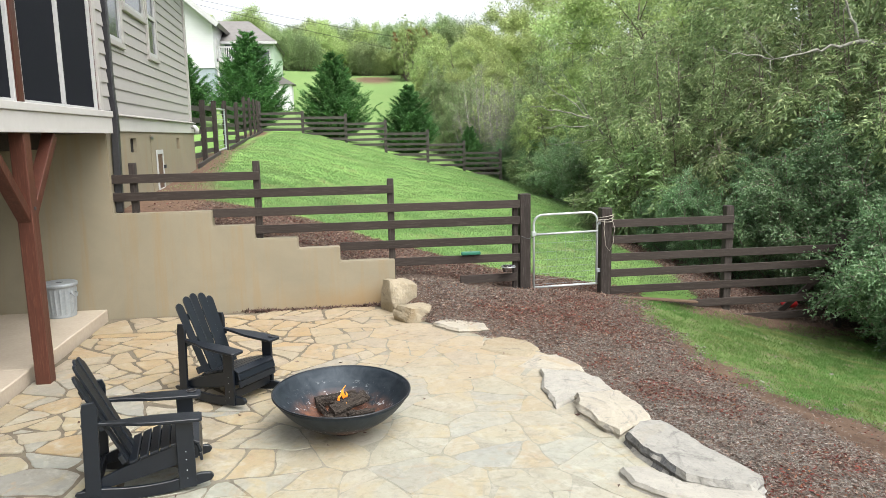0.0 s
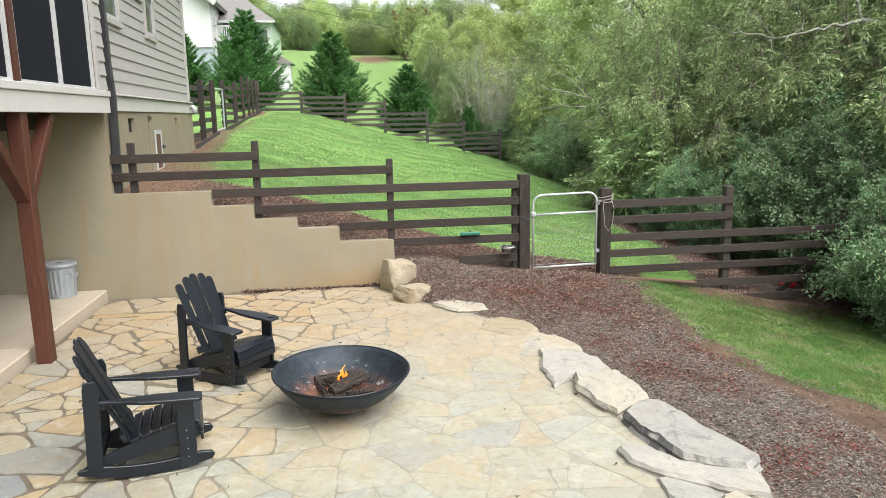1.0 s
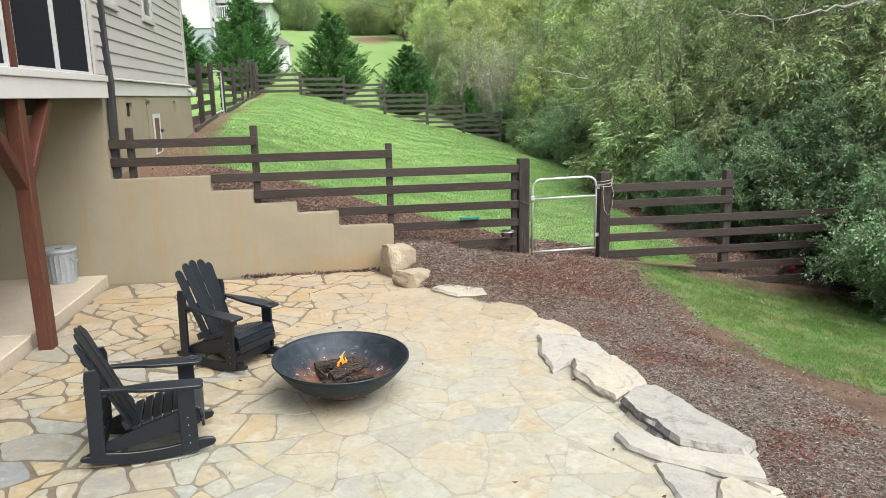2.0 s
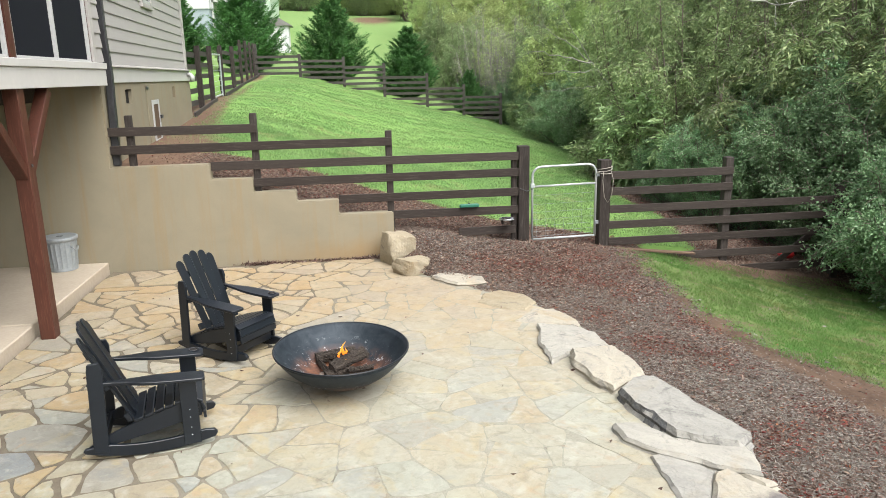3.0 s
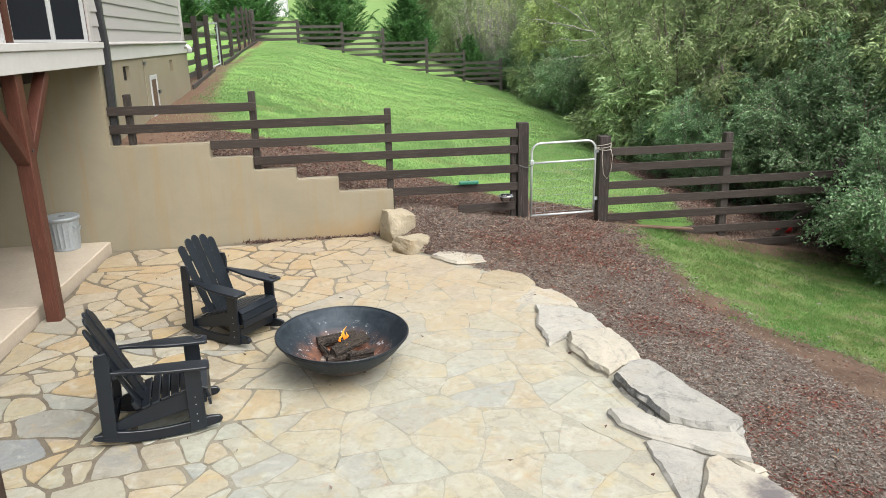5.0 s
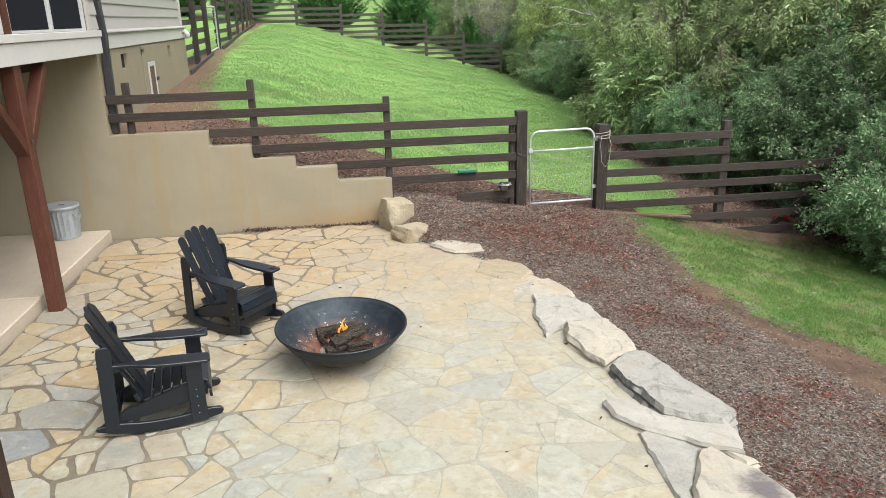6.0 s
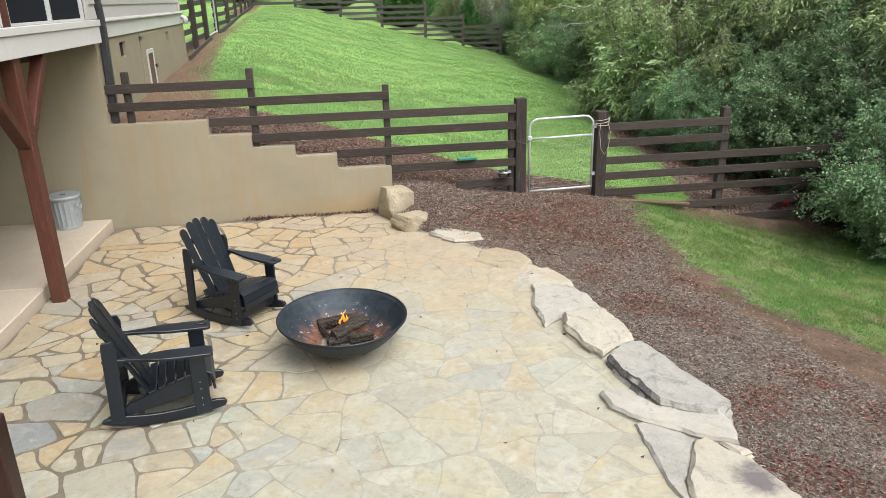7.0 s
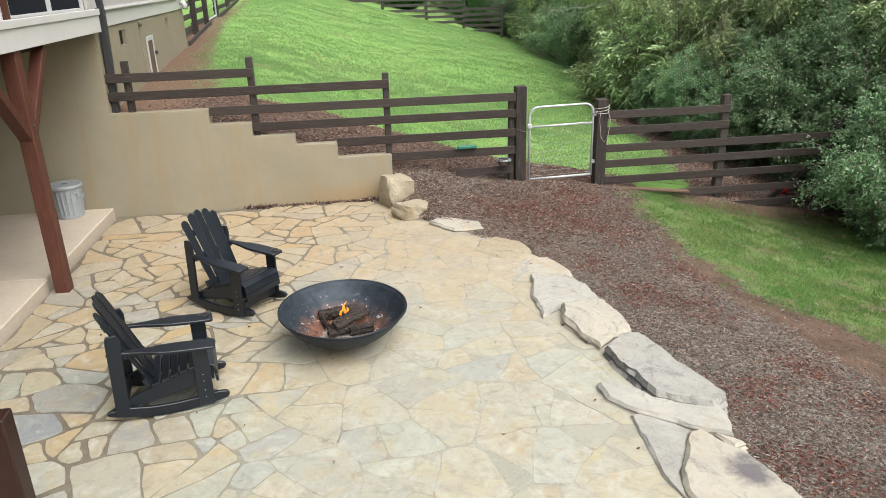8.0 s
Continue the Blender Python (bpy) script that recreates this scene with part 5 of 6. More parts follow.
def bare_limbs():
    dead_tree("pale lichen-covered dead tree with a bare crooked limb", [(11.6, 11.9, -1.6), (11.4, 11.8, 1.0), (10.9, 11.6, 2.8), (10.3, 11.5, 3.6), (9.69, 11.4, 3.72), (9.19, 11.4, 3.8)],
              [((9.22, 11.4, 3.80), (7.62, 11.4, 3.50), 0.032), ((7.62, 11.4, 3.50), (6.45, 11.4, 3.70), 0.014), ((9.19, 11.4, 3.8), (8.72, 11.4, 4.95), 0.031), ((7.62, 11.4, 3.5), (6.95, 11.4, 4.1), 0.010), ((7.56, 11.4, 3.49), (7.55, 11.35, 3.12), 0.010)], 4, 0.105, "lichen")
    dead_tree("thin dead sapling with pale bare crooked twigs", [(9.2, 20.8, -0.5), (8.7, 20.4, 0.9), (7.9, 20.0, 2.1), (7.3, 19.7, 2.7)],
              [((7.3, 19.7, 2.7), (5.3, 19.2, 3.05), 0.024), ((7.5, 19.8, 2.5), (5.6, 19.3, 2.45), 0.020), ((7.3, 19.7, 2.7), (5.7, 19.3, 3.75), 0.021), ((7.9, 20.0, 2.1), (5.9, 19.4, 1.95), 0.015), ((7.3, 19.7, 2.7), (6.2, 19.4, 4.2), 0.017)], 9, 0.05, "lichen")


bare_limbs()


# ---------------------------------------------------------------- chairs
def rocking_chair(at, rz):
    """A slatted garden rocker: f forward (x), s sideways (y)."""
    c = thing("rocking_chair", "black slatted garden rocking chair on the stone terrace", "chair", at, rz, "chairs round the fire")
    K = MAT["black"]
    # rockers
    low = [(-0.47 + 0.88 * i / 14) for i in range(15)]
    sole = lambda f: 0.004 + 0.36 * (f + 0.02) ** 2 if f < 0 else 0.004 + 0.30 * f * f
    outline = [(f, sole(f)) for f in low] + [(0.43, sole(0.41) + 0.03)] + [(f, sole(f) + 0.085 - 0.05 * max(0, abs(f) - 0.33) / 0.14) for f in low[::-1]] + [(-0.485, sole(-0.47) + 0.02)]
    for s in (-0.265, 0.265):
        part("rocker", prism(outline, 0.034, Matrix.Translation((0, s, 0)), 0.004), K, c)
    # side rails under the seat
    rail = [(-0.46, 0.095), (-0.40, 0.135), (-0.28, 0.19), (-0.05, 0.275), (0.20, 0.345), (0.30, 0.35), (0.335, 0.315), (0.33, 0.225), (0.20, 0.195), (-0.05, 0.142), (-0.28, 0.102)]
    for s in (-0.228, 0.228):
        part("side_rail", prism(rail, 0.03, Matrix.Translation((0, s, 0)), 0.004), K, c)
    for s in (-1, 1):
        leg = part("front_leg", boxed((0.19, s * 0.283 - 0.014, 0.03), (0.31, s * 0.283 + 0.014, 0.537), 0.005), K, c)
        for z in (0.10, 0.16, 0.24, 0.30):
            part("bolt", boxed((0.246, s * 0.298 - 0.003, z), (0.254, s * 0.298 + 0.003, z + 0.008), 0.002), MAT["galv"], leg)
        part("rear_leg", prism([(-0.415, 0.085), (-0.315, 0.065), (-0.292, 0.690), (-0.312, 0.745), (-0.385, 0.740), (-0.395, 0.690)], 0.028, Matrix.Translation((0, s * 0.272, 0)), 0.004), K, c)
        # shaped arm rest
        o = [(-0.405, 0.050), (-0.30, 0.052), (-0.20, 0.058), (-0.10, 0.074), (-0.02, 0.092), (0.06, 0.102), (0.20, 0.104), (0.355, 0.098), (0.375, 0.080), (0.375, -0.040), (0.355, -0.058), (0.15, -0.060), (0.04, -0.056), (-0.05, -0.042), (-0.14, -0.014), (-0.24, 0.004), (-0.405, 0.012)]
        m = Matrix.Translation((0.0, s * 0.292, 0.563)) @ Matrix.Rotation(radians(3.5), 4, "Y") @ Matrix.Diagonal((1, s * 1.05, 1, 1)) @ Matrix.Rotation(radians(90), 4, "X")
        arm = part("armrest", prism(o, 0.024, m, 0.004), K, c)
        if s > 0:
            ring = lathe([(0.030, 0.0), (0.042, 0.0), (0.043, 0.006), (0.036, 0.008), (0.030, 0.005)], 20, True)
            bmesh.ops.translate(ring, vec=(0.305, 0.302, 0.557), verts=ring.verts)
            part("cup_holder", ring, MAT["pipe"], arm, "round cup holder rim", True)
            # no hole is cut: a dark disc on the arm stands for its shade
            disc = lathe([(0.029, 0.0), (0.029, 0.003)], 20)
            bmesh.ops.translate(disc, vec=(0.305, 0.302, 0.556), verts=disc.verts)
            part("cup_well", disc, MAT["dark"], arm)
    # seat slats over a curve
    rows = [(0.350, 0.236, -84), (0.345, 0.302, -72), (0.318, 0.352, -30), (0.252, 0.362, 4), (0.182, 0.352, 10), (0.112, 0.336, 14), (0.042, 0.317, 16), (-0.028, 0.296, 18), (-0.098, 0.273, 18)]
    for f, z, a in rows:
        part("seat_slat", boxed((-0.031, -0.262, -0.010), (0.031, 0.262, 0.010), 0.004, pose(f, 0, z, 0, -a, 0)), K, c)
    # fanned back slats with round heads
    for k in range(-2, 3):
        h = 0.82 - 0.016 * k * k
        lowx, topx = 0.086 * k, 0.104 * k
        wl, wt = 0.0395, 0.0478
        o = [(lowx - wl, 0), (lowx + wl, 0), (topx + wt, h - 0.05)] + [(topx + wt * math.cos(radians(a)), h - 0.05 + 0.05 * math.sin(radians(a))) for a in (30, 60, 90, 120, 150)] + [(topx - wt, h - 0.05)]
        m = pose(-0.115, 0, 0.235, 0, -24, 0) @ pose(0, 0, 0, 0, 0, 90) @ Matrix.Translation((0, 0.010 * (abs(k) == 2) - 0.006 * (abs(k) == 1), 0))
        part("back_slat", prism(o, 0.019, m, 0.004), K, c)
    for z, f in ((0.30, -0.168), (0.56, -0.285), (0.78, -0.385)):
        w = 0.27 if z < 0.7 else 0.20
        part("back_rail", boxed((-0.017, -w, -0.033), (0.017, w, 0.033), 0.004, pose(f, 0, z, 0, -24, 0)), K, c)
    for f in (0.28, -0.34):
        part("stretcher", boxed((f - 0.014, -0.25, 0.09), (f + 0.014, 0.25, 0.17), 0.004), K, c)
    return c


chair = rocking_chair((-0.920, 6.085, 0.004), -36)
chair.scale = (0.935, 0.87, 0.935)
copy_thing(chair, pose(-1.215, 4.455, 0.004, 0, 0, 11))


# ---------------------------------------------------------------- fire bowl
def fire_bowl():
    R, H = 0.545, 0.322
    t = thing("fire_bowl", "wide dark steel fire bowl with ash on its inner side", "fire pit", (0.09, 5.10, 0))
    n = 14
    r0 = (R * R + H * H) / (2 * H)
    amax = math.asin(R / r0)
    outer = [(max(r0 * math.sin(amax * i / n), 0.001), r0 - r0 * math.cos(amax * i / n)) for i in range(n + 1)]
    inner = [(max(r - 0.006, 0.001), z + 0.006) for r, z in outer[::-1]]
    inner[0] = (R - 0.010, H + 0.001)
    bm = lathe(outer + inner, 64)
    tilt = pose(0, 0, 0.022, 2.2, 0.8, 0)
    bmesh.ops.transform(bm, matrix=tilt, verts=bm.verts)
    m = Nodes("heat_stained_steel", 0.52, 0.35, 0.2)
    p = m.where()
    sep = m.n.new("ShaderNodeSeparateXYZ")
    m.l.new(p, sep.inputs[0])
    dist = m.n.new("ShaderNodeVectorMath")
    dist.operation = "LENGTH"
    flat = m.n.new("ShaderNodeCombineXYZ")
    m.l.new(sep.outputs["X"], flat.inputs[0])
    m.l.new(sep.outputs["Y"], flat.inputs[1])
    m.l.new(flat.outputs[0], dist.inputs[0])
    n1, n2 = m.noise(p, 9, 5, 0.65, 0.8), m.noise(p, 45, 5)
    c = m.mix(m.span(n1, 0.35, 0.7), (0.021, 0.028, 0.036), (0.040, 0.050, 0.060))
    rust = m.math("MULTIPLY", m.span(dist.outputs["Value"], 0.42, 0.27), m.span(m.noise(p, 6, 4), 0.38, 0.50))
    rust = m.math("MULTIPLY", rust, m.span(sep.outputs["Z"], 0.020, 0.030))
    c = m.mix(m.math("MULTIPLY", m.math("MULTIPLY", rust, m.span(n1, 0.35, 0.6, 0.25, 1.0)), 0.8), c, (0.33, 0.135, 0.065))
    ash = m.math("MULTIPLY", m.span(dist.outputs["Value"], 0.47, 0.36), m.span(m.noise(p, 17, 6, 0.75, 0.6), 0.585, 0.64))
    c = m.mix(ash, c, (0.48, 0.50, 0.51))
    m.color(c)
    m.bump(n2, 0.25, 0.004)
    part("bowl", bm, m.mat, t, smooth=True)
    lip = lathe([(R - 0.011, H - 0.006), (R + 0.003, H - 0.006), (R + 0.003, H + 0.004), (R - 0.011, H + 0.004)], 64, True)
    bmesh.ops.transform(lip, matrix=tilt, verts=lip.verts)
    part("rim", lip, MAT["black"], t, "dark steel rim", True)
    foot = lathe([(0.105, 0.0), (0.12, 0.0), (0.135, 0.022), (0.120, 0.022)], 40, True)
    part("foot_ring", foot, MAT["pipe"], t, "dark steel foot ring", True)
    # ash bed
    rng = np.random.default_rng(8)
    bm = bmesh.new()
    bmesh.ops.create_grid(bm, x_segments=22, y_segments=22, size=0.30)
    for v in list(bm.verts):
        d = math.hypot(v.co.x, v.co.y)
        v.co.z = 0.072 + 0.018 * noise.noise(Vector((v.co.x * 9, v.co.y * 9, 3)))
    bmesh.ops.delete(bm, geom=[v for v in bm.verts if math.hypot(v.co.x, v.co.y) > 0.27], context="VERTS")
    ashm = grainy("ash_and_embers", (0.10, 0.075, 0.06), (0.40, 0.33, 0.28), 30, 0.95, bump=0.8, depth=0.015)
    tagged(part("ash", bm, ashm, smooth=True), "grey-brown ash bed in the fire bowl", "ash", kind="stuff").location = (0.09, 5.10, 0)


def log(at, rz, tilt, length, r, seed, label):
    """A split log with a bark side and rough ends."""
    rng = np.random.default_rng(seed)
    bm = bmesh.new()
    rows, sides = 24, 22
    rings = []
    for i in range(rows):
        ring = []
        for k in range(sides):
            a = k * math.tau / sides
            rr = r * (1 + 0.10 * math.sin(3 * a + seed) + rng.normal() * 0.055 + 0.09 * math.sin(5 * a + 2.5 * math.sin(i * 0.6 + seed)) + (0.06 if k % 2 else -0.05)) * (0.70 if k < 6 else 1.0)
            ring.append(bm.verts.new((length * (i / (rows - 1) - 0.5) + rng.normal() * 0.003, rr * math.cos(a), rr * math.sin(a))))
        rings.append(ring)
    for a, b in zip(rings, rings[1:]):
        for k in range(sides):
            bm.faces.new((a[k], a[(k + 1) % sides], b[(k + 1) % sides], b[k]))
    bm.faces.new(rings[0][::-1])
    bm.faces.new(rings[-1])
    bmesh.ops.recalc_face_normals(bm, faces=bm.faces)
    ob = tagged(part("log", bm, MAT["char"]), label, "log", "logs in the fire")
    ob.matrix_basis = pose(*at, 0, tilt, rz) @ pose(0, 0, 0, 40 * seed, 0, 0)


def flame(at, h, r, seed):
    rng = np.random.default_rng(seed)
    bm = bmesh.new()
    n = 8
    pts = [Vector((0.9 * r * math.sin(i * 0.8 + seed) + 0.16 * h * (i / n) ** 2, 0.5 * r * math.cos(i * 0.9 + seed), h * i / n)) for i in range(n + 1)]
    rad = [r * (0.35 + 1.1 * math.sin(math.pi * min(1, (i / n) ** 0.7))) * (1 - i / n) ** 0.6 + 0.001 for i in range(n + 1)]
    tube(bm, pts, rad, 8)
    m = Nodes("flame", 0.9, 0, 0.0)
    m.b.inputs["Base Color"].default_value = (0.02, 0.008, 0.002, 1)
    sep = m.n.new("ShaderNodeSeparateXYZ")
    m.l.new(m.where(), sep.inputs[0])
    col = m.ramp(m.span(sep.outputs["Z"], 0, h), [(0.0, (1.0, 0.16, 0.012)), (0.45, (1.0, 0.34, 0.04)), (1.0, (1.0, 0.50, 0.10))])
    m.l.new(col, m.b.inputs["Emission Color"])
    m.b.inputs["Emission Strength"].default_value = 0.75
    ob = tagged(part("flame", bm, m.mat, smooth=True), "small orange flame rising from the logs", "flame")
    ob.location = at


fire_bowl()
log((0.040, 5.370, 0.172), 10, -3, 0.34, 0.052, 1, "charred split log in the fire bowl")
log((0.150, 5.175, 0.190), 38, -4, 0.36, 0.047, 2, "charred split log lying across the others")
log((-0.050, 5.190, 0.128), -65, 8, 0.28, 0.023, 3, "half-burnt thin split log in the fire bowl")
log((0.240, 5.080, 0.122), 14, 0, 0.21, 0.042, 4, "half-burnt split log in the fire bowl")
log((0.070, 5.090, 0.118), 22, 2, 0.25, 0.036, 6, "half-burnt split log in the fire bowl")
flame((0.100, 5.235, 0.205), 0.125, 0.0115, 1)
flame((0.070, 5.235, 0.195), 0.070, 0.009, 3)
flame((0.125, 5.245, 0.215), 0.055, 0.008, 5)
flame((0.110, 5.130, 0.150), 0.070, 0.008, 8)


# ---------------------------------------------------------------- bin, rocks, small things
def metal_bin():
    t = thing("metal_bin", "small ribbed galvanised bin with a lid on the slab", "bin", (-3.45, 9.11, 0.13))
    t.scale = (1.12, 1.12, 1.17)
    steps = 60
    bm = bmesh.new()
    rings = []
    for r, z, rib in ((0.148, 0.0, 0), (0.152, 0.012, 0), (0.150, 0.03, 0), (0.152, 0.05, 1), (0.168, 0.30, 1), (0.170, 0.325, 0), (0.175, 0.335, 0), (0.172, 0.345, 0)):
        rings.append([bm.verts.new(((r + rib * 0.005 * (1 if k % 3 == 0 else -0.3)) * math.cos(k * math.tau / steps), (r + rib * 0.005 * (1 if k % 3 == 0 else -0.3)) * math.sin(k * math.tau / steps), z)) for k in range(steps)])
    for a, b in zip(rings, rings[1:]):
        for k in range(steps):
            bm.faces.new((a[k], a[(k + 1) % steps], b[(k + 1) % steps], b[k]))
    bm.faces.new(rings[0][::-1])
    part("body", bm, MAT["galv"], t)
    part("lid", lathe([(0.180, 0.334), (0.187, 0.338), (0.187, 0.372), (0.178, 0.377), (0.160, 0.366), (0.06, 0.372), (0.002, 0.374)], 48), MAT["galv"], t, "flat galvanised lid with a raised rim", True)
    part("lid_tag", boxed((-0.03, -0.02, 0.372), (0.03, 0.025, 0.376), 0.001), MAT["pipe"], t, "small dark tag on the lid")
    for a in (-20, 160):
        bm = bmesh.new()
        o = [(0.165, -0.045, 0.27), (0.195, -0.045, 0.26), (0.20, -0.02, 0.225), (0.20, 0.02, 0.225), (0.195, 0.045, 0.26), (0.165, 0.045, 0.27)]
        tube(bm, o, 0.006, 6)
        bmesh.ops.rotate(bm, cent=(0, 0, 0), matrix=Matrix.Rotation(radians(a), 3, "Z"), verts=bm.verts)
        part("side_handle", bm, MAT["galv"], t, smooth=True)


metal_bin()


def stone_mesh(corners, z0, z1, seed, rough=0.03, inset=0.014, split=8, lift=(0, 0)):
    """An irregular slab or block from its rough corners: layered, chipped edges and an uneven top."""
    ring = []
    k = len(corners)
    for i in range(k):
        a, b = Vector((*corners[i], 0)), Vector((*corners[(i + 1) % k], 0))
        ring += [a.lerp(b, j / split) for j in range(split)]
    mid = sum(ring, Vector()) / len(ring)
    shake = lambda p, f: noise.noise_vector(p * f + Vector((seed * 3.7, seed * 1.3, 0)))
    bm = bmesh.new()
    loops = []
    tall = z1 - z0
    for s, f in ((-0.03, 0.0), (-0.008, 0.30), (-0.026, 0.44), (-0.004, 0.60), (-0.012, 0.76), (0.004, 0.9), (inset, 1.0), (inset * 3.0, 1.0), (0.55, 1.0), (0.8, 1.0)):
        loop = []
        for p in ring:
            out = p - mid
            q = p - out.normalized() * s if s < 0.3 else mid + out * (1 - s)
            q = Vector((q.x, q.y, z0 + tall * f))
            n1, n2 = shake(q, 3.0), shake(q, 13.0)
            q += Vector((n1.x, n1.y, 0)) * rough * 1.1 + Vector((n2.x, n2.y, 0)) * rough * 0.8
            if f > 0:
                q.z += (n1.z * 0.6 + n2.z * 0.35) * rough * f + f * (lift[0] * out.x + lift[1] * out.y)
            loop.append(bm.verts.new(q))
        loops.append(loop)
    for a, b in zip(loops, loops[1:]):
        for i in range(len(a)):
            j = (i + 1) % len(a)
            bm.faces.new((a[i], a[j], b[j], b[i]))
    bm.faces.new(loops[-1])
    bmesh.ops.recalc_face_normals(bm, faces=bm.faces)
    return bm


def rock(name, corners, z0, z1, seed, label, mat="rock", broken="", **kw):
    ob = tagged(part(name, stone_mesh(corners, z0, z1, seed, **kw), MAT[mat]), label, "rock", "border stones")
    if broken:
        # the broken side towards the terrace shows fresh dark stone
        ob.data.materials.append(MAT[broken])
        for f in ob.data.polygons:
            if f.normal.z < 0.6 and f.normal.x < 0.5 and f.center.y > 3.85 and f.center.x < 2.45:
                f.material_index = 1


rock("border_stone", [(1.86, 6.39), (2.11, 6.68), (2.35, 6.68), (2.48, 6.24), (2.42, 6.09), (2.06, 6.27)], -0.06, 0.012, 30, "thin flush cream slab edging the terrace", rough=0.02)
rock("border_stone", [(1.60, 7.08), (1.72, 7.36), (1.92, 7.44), (2.16, 7.22), (2.20, 6.96), (2.04, 6.70), (1.84, 6.78)], -0.06, 0.010, 41, "thin flush tan slab edging the terrace", "ochre_rock", rough=0.022)
rock("border_stone", [(2.04, 6.20), (2.36, 6.04), (2.50, 5.83), (2.53, 5.46), (2.16, 5.42), (1.90, 5.21), (1.92, 5.67)], -0.06, 0.035, 31, "flat grey-cream slab edging the terrace", "pale_rock", rough=0.024)
rock("border_stone", [(2.11, 5.35), (2.52, 5.41), (2.59, 5.08), (2.57, 4.79), (2.38, 4.70), (2.21, 4.55), (2.10, 4.78), (2.06, 5.12)], -0.08, 0.065, 32, "pale chunky slab with ochre patches edging the terrace", rough=0.03, lift=(-0.06, 0.02))
rock("border_stone", [(2.22, 4.47), (2.42, 4.67), (2.58, 4.66), (2.66, 4.33), (2.82, 3.62), (2.68, 3.53), (2.45, 3.65), (2.35, 3.74), (2.29, 4.00), (2.22, 4.22)], -0.08, 0.085, 33, "long grey slab with a dark broken edge", "grey_rock", "dark_rock", rough=0.022, lift=(-0.02, 0.0))
rock("border_stone", [(1.99, 4.01), (2.01, 3.78), (2.17, 3.57), (2.43, 3.36), (2.66, 3.22), (2.72, 3.45), (2.72, 3.56), (2.52, 3.68), (2.30, 3.76), (2.18, 3.98)], -0.06, 0.045, 34, "narrow pale grey slab edging the terrace", "pale_rock", rough=0.022)
rock("border_stone", [(2.09, 3.58), (2.14, 3.60), (2.33, 3.48), (2.41, 3.34), (2.29, 3.17), (2.13, 2.92), (2.07, 2.68), (2.05, 2.90), (2.06, 3.21)], -0.06, 0.018, 35, "grey-brown triangular slab edging the terrace", "grey_rock", rough=0.02)
rock("border_stone", [(2.40, 3.31), (2.47, 3.33), (2.60, 3.08), (2.70, 2.81), (2.74, 2.50), (2.60, 2.15), (2.15, 2.22), (2.10, 2.66), (2.16, 2.90), (2.32, 3.15)], -0.06, 0.040, 36, "large cream slab with a dark violet stain", "stained_rock", rough=0.024)
rock("border_stone", [(2.15, 2.18), (2.05, 1.6), (2.4, 1.1), (2.9, 1.3), (2.85, 2.05)], -0.06, 0.04, 37, "large cream slab edging the terrace", rough=0.028)
rock("border_stone", [(2.56, 3.27), (2.66, 3.20), (2.70, 3.14), (2.62, 3.12)], -0.06, 0.022, 39, "small pale stone wedged between the slabs", rough=0.008)
rock("border_stone", [(1.18, 8.08), (1.48, 7.72), (1.84, 7.70), (1.80, 7.92), (1.40, 8.30)], -0.06, 0.055, 38, "flat pale slab lying on the mulch", rough=0.028)


def boulder(at, size, rz, seed, label, chips):
    """A squared-off boulder: a block with broken corners, worn faces and noise."""
    bm = bmesh.new()
    bmesh.ops.create_cube(bm, size=1.0)
    bmesh.ops.subdivide_edges(bm, edges=list(bm.edges), cuts=9, use_grid_fill=True)
    rng = np.random.default_rng(seed)
    planes = []
    for _ in range(chips):
        n = Vector((rng.normal(), rng.normal(), rng.normal() * 0.8 + 0.15)).normalized()
        planes.append((n, rng.uniform(0.48, 0.60)))
    for v in bm.verts:
        p = v.co.copy()
        p = p.lerp(p.normalized() * 0.62, 0.22)
        for n, d in planes:
            over = n.dot(p) - d
            if over > 0:
                p -= n * over * 0.9
        k = Vector((seed * 1.7, seed, 0))
        p += noise.noise_vector(p * 3.0 + k) * 0.045 + noise.noise_vector(p * 9.0 + k) * 0.016
        v.co = Vector((p.x * size[0], p.y * size[1], p.z * size[2]))
    ob = tagged(part("boulder", bm, MAT["ochre_rock"], smooth=False), label, "rock", "border stones")
    ob.matrix_basis = pose(at[0], at[1], at[2] + size[2] * 0.40, 4, 6, rz)


boulder((0.86, 9.03, -0.05), (0.36, 0.37, 0.50), 24, 7, "squared cream sandstone boulder at the wall end", 7)
boulder((1.02, 8.53, -0.05), (0.46, 0.36, 0.25), 40, 12, "low cream sandstone boulder beside the mulch", 8)

# feed tray, bowl and toy along the fence
ft = thing("feed_tray", "dark green plastic tray hung on the fence board", "tray", (1.92, 9.40, 0.645))
part("tray", boxed((-0.14, -0.03, 0.0), (0.14, 0.03, 0.05), 0.012), MAT["green_plastic"], ft)
part("hook", boxed((-0.01, 0.012, 0.045), (0.01, 0.04, 0.06), 0.003), MAT["pipe"], ft)
pb = thing("pet_bowl", "polished steel pet bowl hung on the fence", "bowl", (2.45, 9.36, 0.39))
part("bowl", lathe([(0.075, 0.0), (0.10, 0.075), (0.108, 0.078), (0.108, 0.084), (0.096, 0.082), (0.072, 0.008), (0.002, 0.006)], 32), MAT["steel"], pb, smooth=True)
bm_r = bmesh.new()
tube(bm_r, [(0.106 * math.cos(a), 0.106 * math.sin(a), 0.072) for a in [i * math.tau / 20 for i in range(21)]], 0.004, 5, False)
part("hanger_ring", bm_r, MAT["galv"], pb)
